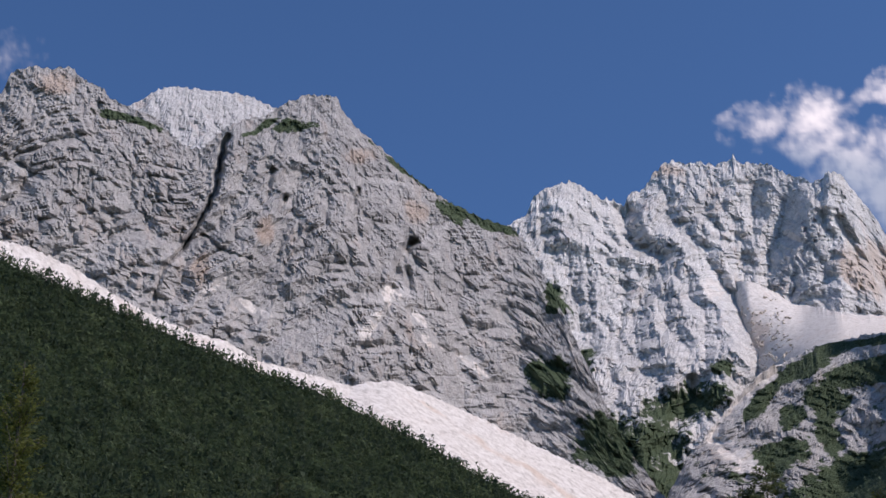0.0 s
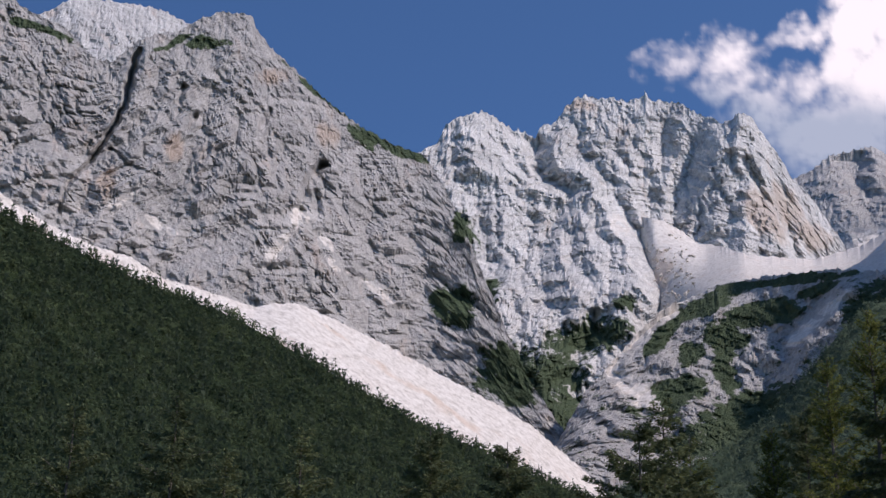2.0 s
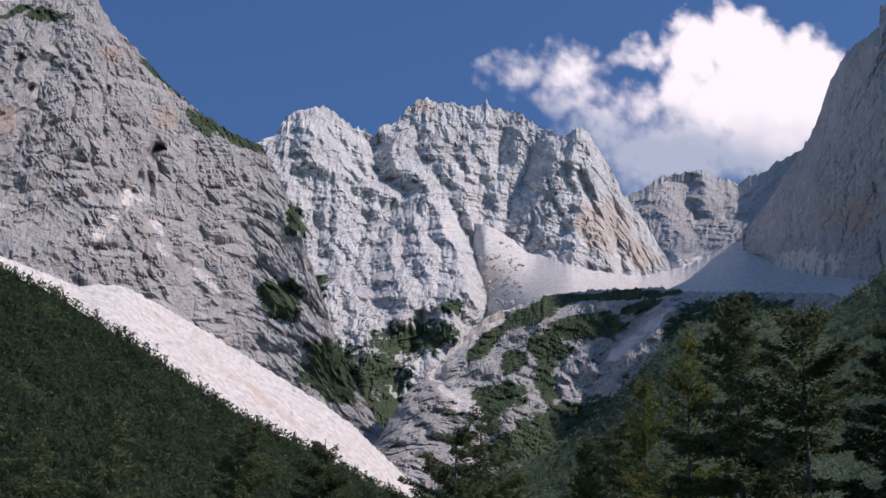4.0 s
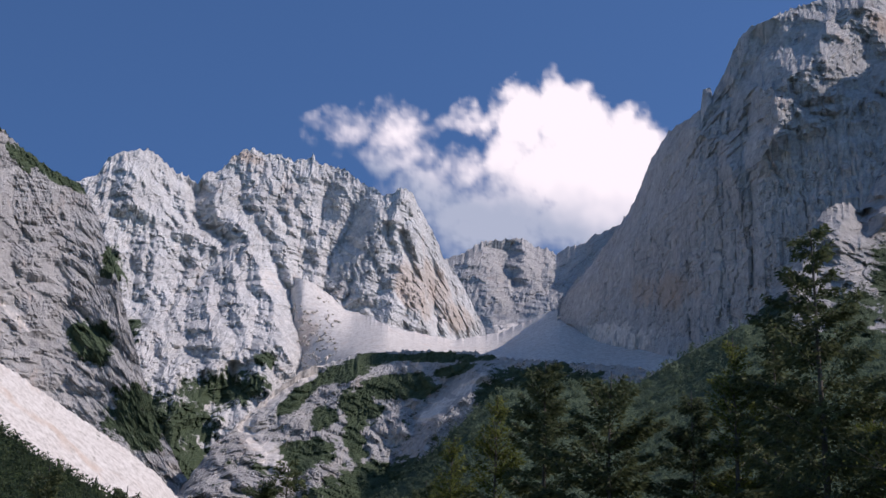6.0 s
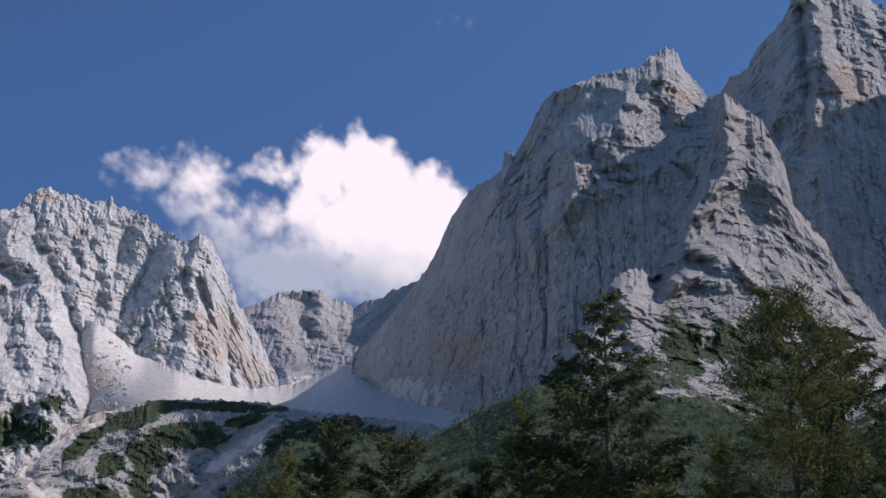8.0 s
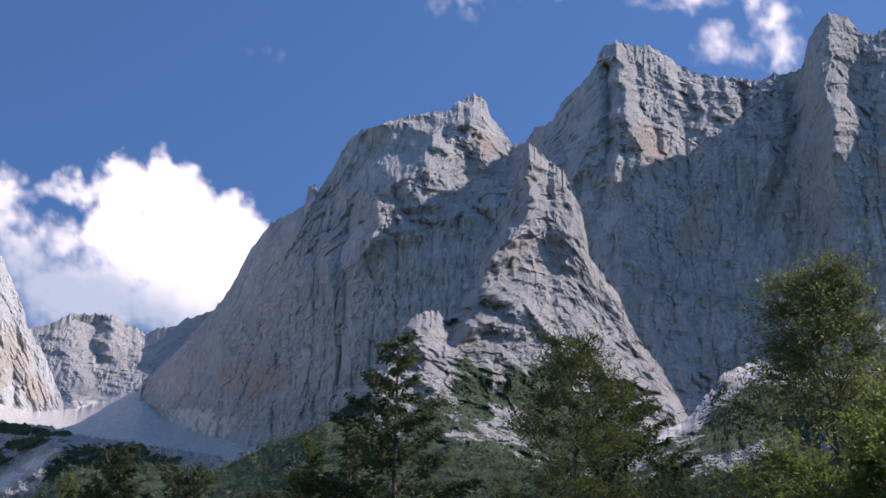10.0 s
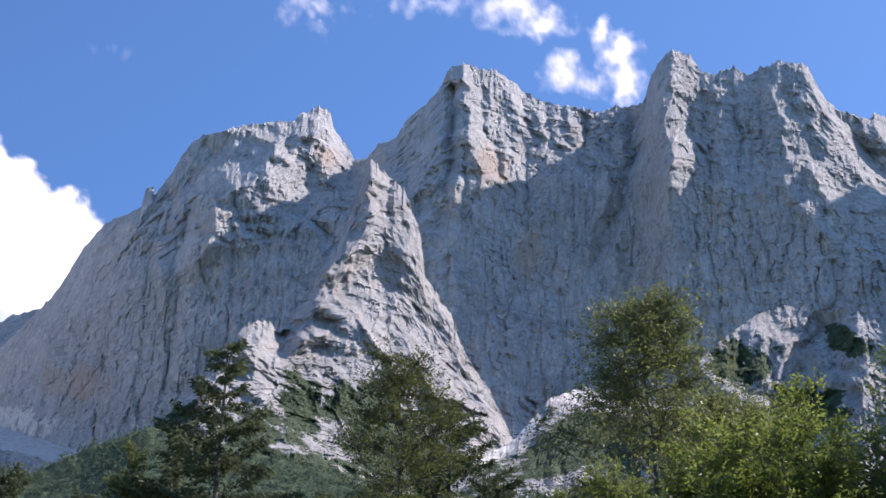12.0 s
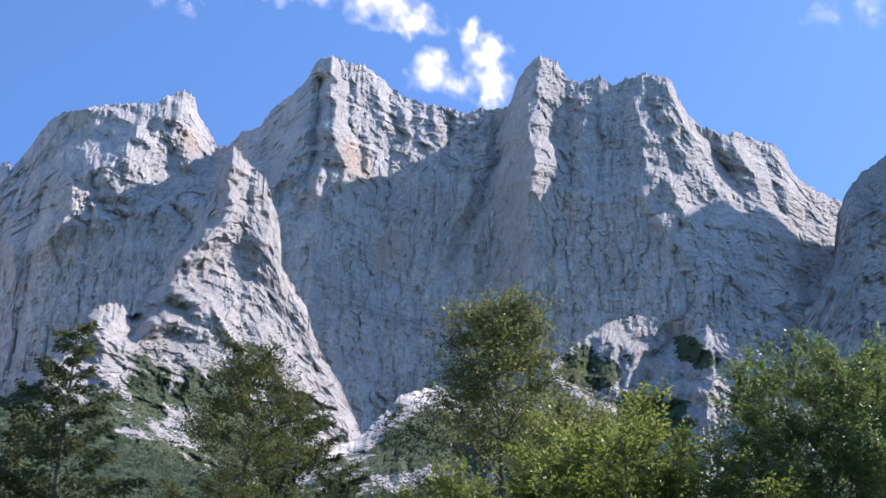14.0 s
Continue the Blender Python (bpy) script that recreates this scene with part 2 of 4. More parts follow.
# ---- mountains ----
def lined(points, b):
    """Values along a line of (bearing, value) pairs."""
    q = np.array(points, float)
    return np.interp(b, q[:, 0], q[:, 1])


def eased(points, b, wide=0.9):
    """The same, rounded off over some degrees."""
    at = np.array(b)[:, None] + np.linspace(-wide, wide, 9)[None]
    return lined(points, at).mean(1)


def patches(b, e, spots, wide=1.0):
    """0 to 1 inside soft ellipses: (bearing, elevation, half width, half height, lean in degrees)."""
    total = np.zeros_like(b)
    for cb, ce, rb, re, lean in spots:
        c, s = math.cos(radians(lean)), math.sin(radians(lean))
        x, y = (b - cb) * 0.88, e - ce
        total = np.maximum(total, 1 - ((x * c + y * s) / rb / wide) ** 2 - ((y * c - x * s) / re / wide) ** 2)
    return np.clip(total, 0, 1)


def ribs(b, e, lines):
    """Metres towards the eye of ribs (plus) and gullies (minus): half width in degrees, metres at the upper end, a line of (bearing, elevation); a fourth number widens the right flank."""
    total = np.zeros_like(b)
    for wide, metres, line, *skew in lines:
        wide, metres = (wide * 1.2, metres * 0.52) if metres > 0 else (wide, metres)
        run = [0.0]
        for (b0, e0), (b1, e1) in zip(line, line[1:]):
            run.append(run[-1] + math.hypot((b1 - b0) * 0.86, e1 - e0))
        best = np.zeros_like(b)
        for k, ((b0, e0), (b1, e1)) in enumerate(zip(line, line[1:])):
            x, y, ux, uy = (b - b0) * 0.86, e - e0, (b1 - b0) * 0.86, e1 - e0
            t = np.clip((x * ux + y * uy) / (ux * ux + uy * uy), 0, 1)
            off_x, off_y = x - t * ux, y - t * uy
            right = ux * off_y - uy * off_x > 0
            far = np.hypot(off_x, off_y) / np.where(right, wide * (skew[0] if skew else 1.0), wide)
            best = np.maximum(best, (1 - 0.7 * (run[k] + t * (run[k + 1] - run[k])) / run[-1]) * np.clip(1 - far, 0, 1))
        total += metres * best
    return total


def carve(H, cell, depth, flank, drift=0.0):
    """Water finds its way down a face: gullies that join on their way down, with straight flanks up to sharp crests."""
    rows, cols = H.shape
    at, offs = np.arange(cols), np.arange(-2, 3)
    guide, flow = H + drift * cell * at, np.ones_like(H)
    for r in range(rows - 1):
        wide = np.pad(guide[r + 1], 2, constant_values=1e9)
        way = np.argmin(np.stack([wide[k:k + cols] for k in range(5)]) + 0.3 * cell * np.abs(offs)[:, None], 0) - 2
        np.add.at(flow[r + 1], np.clip(at + way, 0, cols - 1), flow[r])
    H = H - depth * np.minimum(flow, 4000) ** 0.36
    for k in range(15):
        H[:, 1:] = np.minimum(H[:, 1:], H[:, :-1] + flank[:, 1:] * cell)
        H[:, :-1] = np.minimum(H[:, :-1], H[:, 1:] + flank[:, :-1] * cell)
        H[1:] = np.minimum(H[1:], H[:-1] + 1.6 * flank[1:] * cell)
        H[:-1] = np.minimum(H[:-1], H[1:] + 1.6 * flank[:-1] * cell)
    return H


def mountain(name, label, span, skyline, levels, relief=1.0, jag=0.035, step=0.052, lines=(), veg=(), scree=(), stain=(), seed=0,
             grain=1.0, veg_all=0.0, scree_all=0.0, category="mountain", ease=0.9, back=0.7, calm=(), calm_to=0.45, tall=1.0, pillar=1.0, rubble=0.25, hidden=True, mat=None, lean=0.0, bold=1.0, ledge=0.0, gully=1.0):
    """A rock face from its skyline (bearing, elevation) down levels of (elevation, distance) lines, each a list over bearings, and a back that falls away behind."""
    b = np.arange(span[0], span[1] + step / 2, step)
    flat = np.stack([b * 1.7, 0 * b, 0 * b + seed], -1)
    top = lined(skyline, b)
    teeth = jag * (fractal(flat, 4, seed + 40, 0.6) + 1.8 * ridged(flat * 2.2, 3, seed + 44, 0.6) - 1.3)
    es, ds = [eased(skyline, b, 0.6)], [eased(levels[0], b, ease)]
    for drop, far in levels[1:]:
        es.append(np.minimum(eased(drop, b), es[-1] - 0.02))
        ds.append(eased(far, b, ease))
    e_rows, d_rows = [], []
    for k in range(len(es) - 1):
        n = max(3, int(np.max(es[k] - es[k + 1]) / step / (5 if hidden and k == len(es) - 2 else 1)))
        for v in np.linspace(0, 1, n, endpoint=False):
            e_rows.append(es[k] + (es[k + 1] - es[k]) * v)
            d_rows.append(ds[k] + (ds[k + 1] - ds[k]) * v)
    e_rows.append(es[-1])
    d_rows.append(ds[-1])
    E, D = np.array(e_rows), np.array(d_rows)
    E = E + (top - es[0]) * np.exp(-(E[0] - E) / 0.4) + teeth * np.exp(-(E[0] - E) / 0.12)
    B = np.broadcast_to(b, E.shape)
    P = polar(B, E, D)
    warp = np.stack([fractal(P / 160 + 9, 4, seed + 11), fractal(P / 160 + 31, 4, seed + 12), fractal(P / 160 + 57, 4, seed + 13)], -1)
    crumbs = np.stack([fractal(P / 50, 3, seed + 24), fractal(P / 50 + 9, 3, seed + 25), fractal(P / 50 + 19, 3, seed + 26)], -1)
    # across, into and along the run of the rock's fractures
    along, level = math.radians(lean), np.radians(B) * float(np.mean(ds[0]))
    Q = np.stack([level * math.cos(along) - P[..., 2] * math.sin(along), 0.2 * D, level * math.sin(along) + P[..., 2] * math.cos(along)], -1)

    def aretes(size, long, bend, more):
        """Tilted facets that meet in sharp crests."""
        facet, gap = blocks(Q / (size, size, size * long) + bend, seed + more)
        return 0.55 - np.minimum(gap * 1.25, 1) + 0.55 * facet

    def crests(size, long, bend, octaves, more):
        """Sharp crests at all scales, each finer set strongest upon the coarser crests."""
        total, amp, last, q = 0, 1.0, 1.0, Q / (size, size, size * long) + bend
        for k in range(octaves):
            n = 1 - 2.6 * np.abs(grad_noise(q * 2.07 ** k, seed + more + k))
            total = total + amp * n * last
            last = np.clip(0.65 + 0.5 * n, 0.3, 1)
            amp *= 0.52
        return total

    depth = E[0] - E
    quiet = 1 - (1 - calm_to) * smooth(patches(B, E, calm), 0, 0.5)
    wb, we = B + warp[..., 0] * 0.22 + crumbs[..., 0] * 0.2, E + warp[..., 2] * 0.22 + crumbs[..., 2] * 0.2
    out = aretes(165, 2.3 * tall, warp * 0.4, 1) * 24 * bold + crests(110, 1.7 * tall, warp * 0.25, 4, 30) * 9 * pillar
    out = out * relief * quiet * (0.35 + 0.65 * smooth(depth, 0.0, 0.8))
    out = out + ribs(wb, we, [line for line in lines if line[1] > 0]) * (1 + 0.5 * crumbs[..., 1] + 0.4 * warp[..., 1]) * (0.3 + 0.7 * smooth(depth, 0.0, 0.6))
    cell = math.radians(step) * float(np.mean(ds[0]))
    hard = np.clip(0.85 + 0.7 * crumbs[..., 0] + 0.5 * warp[..., 1], 0.35, 1.7)
    bits = aretes(46, 1.6 * tall, warp * 0.3 + crumbs * 0.3, 3) * 6 + aretes(21, 1.5 * tall, warp * 0.3 + crumbs * 0.35, 6) * 4.5
    out = out + bits * grain * min(relief, 1.0) * (1.0 if gully else 1.7)
    if gully:
        out = carve(out, cell, 2.3 * gully * quiet, 1.35 * hard, -0.5 * math.sin(along))
    out = out + ribs(wb, we, [line for line in lines if line[1] < 0]) * smooth(depth, 0.0, 0.2)
    small = aretes(21, 1.9 * tall, warp * 0.3 + crumbs * 0.35, 6) * 4.5 + aretes(10, 1.4, crumbs * 0.4, 4) * 4.6 + aretes(5.2, 1.1, crumbs * 0.5, 5) * 2.6
    small = small + ledge * (lambda t: t - smooth(t, 0.72, 1.0))(np.mod(P[..., 2] / 27 + warp[..., 2] * 1.2 + crumbs[..., 0] * 0.25, 1.0))
    small = small * grain * min(relief, 1.0) * (0.5 + 0.5 * quiet)
    if gully:
        small = carve(small, cell, 0.5 * gully, 2.2 * hard, -0.5 * math.sin(along))
    G = np.clip(patches(B + warp[..., 1] * 0.2 + crumbs[..., 1] * 0.08, E + warp[..., 2] * 0.15 + crumbs[..., 2] * 0.08, scree, 1.3) * (0.75 + 0.9 * fractal(P / 17, 3, seed + 80, 0.7)) + scree_all, 0, 1)
    out = out * (1 - 0.85 * min(scree_all * 2, 1)) + small * (1 - (1 - rubble) * smooth(G, 0.0, 0.5))
    far = np.hypot(D, P[..., 2] - EYE)
    P = np.array([0, 0, EYE]) + (P - [0, 0, EYE]) * (1 - out / far)[..., None]
    crest, way = P[0], np.stack([np.sin(np.radians(b)), np.cos(np.radians(b)), 0 * b], -1)
    rear = []
    for run, fall in ((500, 1.0), (260, 0.62), (110, 0.25), (35, 0.04)):
        r = crest + way * (run * back * (1 + 0.25 * fractal(crest / 180 + run, 3, seed + 60)))[:, None]
        r[:, 2] = crest[:, 2] * (1 - fall) - (8 if fall == 1.0 else 0)
        rear.append(r)
    foot = P[-1].copy()
    foot -= way * np.clip(foot[:, 2] * 0.8, 0, 120)[:, None]
    foot[:, 2] = -8
    rows = np.concatenate([np.array(rear), P, foot[None]])
    me = mesh_from(name, rows, grid_faces(len(rows), len(b))[:, ::-1], mat or ROCK)
    near_b, near_e = B + warp[..., 1] * 0.3 + crumbs[..., 1] * 0.15, E + warp[..., 2] * 0.25 + crumbs[..., 2] * 0.12
    S = patches(near_b, near_e, stain)
    V = np.clip(0.78 * patches(near_b, near_e, veg, 1.2) + veg_all, 0, 1) * (1 - smooth(G, 0.15, 0.5))
    pad = lambda a: np.concatenate([np.repeat(a[:1], 4, 0), a, a[-1:]])
    give(me, "veg", pad(V))
    give(me, "scree", pad(G))
    give(me, "stain", pad(S))
    tagged(new(name, me), label, category, kind="structure")
    return P, V


SHEETS = {}
SHEETS["left"] = mountain(
    "mountain", "broad grey limestone wall with ochre stains above a forested slope", (-20, 9),
    [(-20, 30.2), (-16.79, 30.96), (-16.58, 31.67), (-15.78, 31.97), (-14.94, 31.98), (-14.42, 32.13), (-14.07, 31.84), (-13.06, 31.49), (-12.82, 31.23), (-12.05, 31.03),
     (-11.18, 30.82), (-10.72, 30.49), (-9.8, 29.87), (-9.17, 29.91), (-8.69, 30.36), (-8.36, 30.66), (-7.73, 30.94), (-6.87, 31.11), (-6.24, 31.52), (-5.27, 31.9),
     (-4.1, 31.84), (-3.93, 31.42), (-3.36, 30.87), (-2.7, 30.41), (-1.82, 29.77), (-0.94, 29.11), (-0.4, 28.77), (0.35, 28.36), (1.1, 28.01), (1.84, 27.74), (2.58, 27.57),
     (3.2, 26.8), (3.79, 25.84), (4.47, 24.5), (5.4, 22.4), (6.4, 20.2), (9, 16.5)],
    [[(-20, 1480), (-9.5, 1590), (-4, 1690), (3, 1930), (9, 1800)],
     ([(-20, 25.4), (-10, 23.3), (-3, 21.2), (3, 18.4), (9, 15.4)], [(-20, 1370), (-9.5, 1470), (-3, 1570), (3, 1790), (9, 1700)]),
     ([(-20, 15), (9, 14)], [(-20, 1200), (9, 1500)])],
    lines=[(0.13, -42, [(-8.2, 30.4), (-8.5, 28.6), (-9.4, 26.9), (-10.2, 25.9), (-10.6, 24.7)]), (0.45, 32, [(-7.9, 30.6), (-8.1, 28.6)]), (0.2, -42, [(-1.0, 27.1), (-1.8, 26.2), (-1.9, 25.2)]), (0.18, -26, [(-1.4, 26.1), (-1.2, 25.4)]),
           (0.12, -16, [(-6.5, 29.3), (-6.7, 28.7)]), (0.12, -14, [(-6.1, 28.4), (-6.3, 27.8)]), (0.14, -16, [(-3.1, 28.7), (-3.6, 27.9)]), (0.1, -12, [(-8.9, 27.0), (-7.0, 26.2)]), (0.2, -14, [(-1.9, 25.0), (-3.0, 23.7), (-3.0, 22.6)])],
    veg=[(0.6, 28.1, 0.9, 0.45, -30), (-1.4, 29.4, 1.7, 0.14, -37), (-5.9, 30.75, 0.9, 0.32, 10), (-7.2, 30.7, 0.9, 0.14, 20), (4.1, 25.3, 0.5, 0.9, -15), (3.9, 22.4, 0.9, 0.9, 0), (5.8, 20.2, 1.3, 1.2, 0), (1.8, 27.6, 1.0, 0.25, -25), (-12.0, 30.7, 1.4, 0.2, -12)],
    stain=[(-3.2, 29.8, 0.7, 0.4, 0), (-6.8, 27.3, 0.5, 0.6, 0), (-1.0, 28.0, 0.5, 0.6, 30), (-14.8, 31.6, 0.9, 0.5, 0), (-9.2, 26, 0.4, 1, 0)], scree=[(-1.75, 25.3, 0.35, 0.4, -30), (-2.6, 24.2, 0.22, 0.7, -35), (-1.0, 24.6, 0.6, 0.16, -45), (-0.4, 23.7, 0.5, 0.14, -45), (1.0, 23.0, 0.9, 0.16, -35), (-7.0, 24.6, 0.8, 0.16, -30), (-8.5, 25.4, 0.5, 0.2, 40)], seed=3, relief=0.6, pillar=0.8, grain=0.9, gully=0.52, tall=1.0, lean=-42, mat=DARK_ROCK)
SHEETS["left_back"] = mountain(
    "mountain", "pale bare limestone summit behind the wall", (-14, -3.5),
    [(-14, 29.5), (-12.66, 30.78), (-11.79, 31.2), (-11.05, 31.71), (-10.41, 31.85), (-9.1, 31.82), (-8.01, 31.8), (-7.34, 31.65), (-6.68, 31.44), (-5.79, 31.26), (-3.5, 30)],
    [[(-14, 2100), (-3.5, 2400)], ([(-14, 28.0), (-3.5, 28)], [(-14, 1850), (-3.5, 2150)])], seed=17, relief=0.6, hidden=False)
SHEETS["mid"] = mountain(
    "mountain", "jagged pale limestone ridge with a steep pillar above scree", (1, 20),
    [(1, 26.5), (2.04, 27.39), (2.58, 27.67), (3.12, 27.84), (3.46, 28.49), (3.79, 28.71), (4.77, 28.98), (5.3, 28.77), (5.92, 28.4), (6.45, 28.28), (6.85, 28.04), (7.03, 28.44),
     (7.52, 28.51), (7.99, 29.04), (8.44, 29.39), (8.77, 29.46), (9.29, 29.29), (9.72, 29.33), (10.34, 29.19), (10.77, 29.27), (10.98, 29.3), (11.05, 29.6), (11.15, 29.24), (11.7, 29.13),
     (12.32, 29.04), (13.1, 28.59), (13.9, 28.32), (14.15, 28.34), (14.46, 28.6), (14.9, 28.46), (15.24, 27.91), (15.69, 27.26), (16.25, 26.33), (16.79, 25.68), (17.23, 25.03),
     (17.65, 24.38), (17.95, 23.7), (20, 20)],
    [[(1, 2500), (8, 2750), (12.5, 2800), (14.4, 2720), (18, 2950), (20, 2950)],
     ([(1, 23), (10, 25.3), (12.9, 24.4), (15, 23.7), (20, 19.5)], [(1, 2330), (8, 2520), (12.2, 2650), (14.3, 2555), (18, 2800), (20, 2800)]),
     ([(1, 20), (9, 22.4), (10.5, 22.2), (12, 22.8), (20, 19)], [(1, 2150), (8, 2290), (10.7, 2330), (11.8, 2500), (20, 2700)]),
     ([(1, 16), (20, 16)], [(1, 1900), (8, 2000), (10, 2050), (12, 2400), (20, 2500)])],
    lines=[(0.42, 62, [(14.5, 28.6), (13.5, 27.9), (12.7, 26.0), (12.2, 24.7)], 2.6), (0.3, 30, [(15.2, 27.4), (15.5, 25.7), (15.6, 24.2)]), (0.3, 28, [(16.1, 26.4), (16.8, 24.5)]), (0.25, 26, [(14.6, 28.4), (14.6, 26.5), (14.3, 24.8)]),
           (0.3, 42, [(12.6, 29.0), (12.2, 27.9), (11.5, 26.7)], 1.6), (0.3, 36, [(11.0, 29.3), (10.9, 28.4), (10.6, 27.5)], 1.6)]
    + [(0.6, 50, [(7.0, 28.4), (8.4, 26.9), (9.5, 25.6)]), (0.5, 150, [(11.4, 21.8), (10.9, 22.6), (10.2, 24.0), (9.6, 25.4)]), (0.5, 45, [(4.2, 28.7), (4.6, 27.1), (6.8, 26.1), (7.2, 24.8), (8.4, 22.9)]), (0.5, 45, [(5.1, 26.9), (7.8, 26.3), (9.2, 24.0), (9.8, 22.9)]),
       (0.4, -40, [(6.7, 28.1), (7.2, 26.9), (8.2, 26.1)]), (0.5, -50, [(9.0, 22.0), (8.3, 20.8), (7.0, 19.5)])],
    veg=[(4.2, 24.9, 0.4, 0.9, 15), (3.9, 22.4, 0.8, 1.0, 0), (4.9, 22.8, 0.6, 0.7, 0), (8.7, 21.4, 1.7, 0.8, 15), (7.2, 20.2, 1.7, 1.0, -15), (10.0, 22.5, 0.5, 0.4, 0), (6.4, 19.2, 0.9, 0.6, 0), (8.0, 19.0, 1.6, 0.7, 0), (5.5, 21.0, 0.6, 0.5, 0)],
    stain=[(15.6, 25.3, 1.4, 1.0, -40), (16.8, 24.4, 0.8, 0.7, -40), (8.5, 29.0, 0.8, 0.3, 0)],
    scree=[(9.9, 25.2, 0.5, 0.5, -40)], seed=29, mat=LIFTED_ROCK, tall=0.9, hidden=False, relief=0.9, gully=1.0, jag=0.045)
SHEETS["back"] = mountain(
    "mountain", "hazy dark-topped rock summit at the head of the cirque", (14.5, 26),
    [(14.5, 25), (15.43, 25.84), (16.25, 26.24), (16.98, 26.54), (17.61, 26.92), (18.34, 27.02), (19.18, 27.07), (19.6, 26.8), (20.13, 26.75), (20.44, 26.56), (20.86, 26.84), (21.38, 26.92),
     (21.8, 27.2), (22.33, 27.41), (22.75, 27.55), (26, 27.8)],
    [[(14.5, 3700), (20.3, 3900), (26, 3300)], ([(14.5, 23.5), (26, 23.5)], [(14.5, 3450), (26, 3050)]), ([(14.5, 20), (26, 20)], [(14.5, 2900), (26, 2600)])],
    seed=41, relief=0.6, ledge=6, mat=DARK_ROCK, lines=[(0.7, 80, [(17.0, 26.5), (18.2, 24.6)]), (0.6, -80, [(18.2, 27.0), (18.9, 24.8)]), (0.6, 90, [(19.2, 27.0), (20.0, 25.0)]), (0.7, 90, [(21.4, 26.9), (20.6, 25.0)])], scree=[(19.3, 23.9, 1.2, 0.5, 0)])
WEST_TOWER = [(0.7, 105, [(33.0, 35.0), (32.7, 33.2)]), (0.75, 120, [(31.7, 34.4), (31.1, 31.8)]), (0.6, 105, [(30.5, 33.6), (30.2, 31.0)]), (0.65, 110, [(29.5, 32.5), (29.0, 30.4)]), (0.5, 90, [(28.6, 31.4), (28.2, 29.6)]),
              (0.7, 110, [(26.0, 31.9), (25.3, 29.6)]), (0.5, 80, [(24.6, 30.1), (24.2, 28.6)]), (0.35, 60, [(27.0, 30.1), (27.4, 28.4)]), (0.5, -35, [(28.6, 33.8), (27.8, 32.3), (27.3, 31.0)])]
MIDDLE_TOWER = [(0.5, 60, [(38.4, 36.9), (38.3, 35.3), (39.1, 33.4), (39.1, 31.9)]), (0.5, 60, [(36.9, 35.7), (37.3, 34.4), (36.5, 32.8), (36.8, 30.6)]), (0.5, 55, [(35.2, 34.2), (35.6, 33.0), (35.6, 31.0)]), (0.25, 36, [(40.4, 36.4), (40.5, 35.1), (41.5, 33.7)]),
                (0.2, 30, [(41.3, 36.0), (41.6, 34.6)]), (0.2, 30, [(42.6, 35.6), (42.6, 34.4)]), (0.2, 25, [(42.0, 35.6), (42.1, 34.5)]), (0.3, -35, [(37.8, 36.3), (37.9, 34.0), (37.6, 31.5)]), (0.25, -25, [(43.3, 35.4), (43.2, 33.0)]),
                (0.4, -45, [(45.6, 35.4), (44.9, 33.2), (43.6, 30.0)])]
EAST_TOWER = [(0.7, 75, [(47.1, 37.1), (46.5, 35.2), (46.6, 33.5), (44.5, 32.5)]), (0.5, 45, [(46.6, 33.5), (46.4, 31.5)]), (0.4, 40, [(48.7, 36.3), (48.8, 34.5), (48.4, 32.0)]), (0.6, 55, [(51.0, 36.4), (51.2, 34.6), (51.0, 33.0)]),
              (0.7, 70, [(52.3, 36.1), (52.8, 34.6), (53.4, 33.2), (54.3, 31.0), (53.9, 29.5)]), (0.35, 40, [(52.2, 32.9), (53.1, 31.0), (53.7, 29.5)]), (0.3, 35, [(51.7, 31.7), (53.2, 29.3)]), (0.25, 25, [(50.8, 32.9), (52.0, 30.8)]),
              (0.4, 45, [(54.6, 34.4), (55.3, 33.2), (55.6, 31.0)]), (0.4, 45, [(56.4, 33.8), (56.7, 32.5), (56.4, 31.0)]), (0.4, -40, [(53.6, 34.6), (54.4, 32.6), (55.0, 31.2)])]
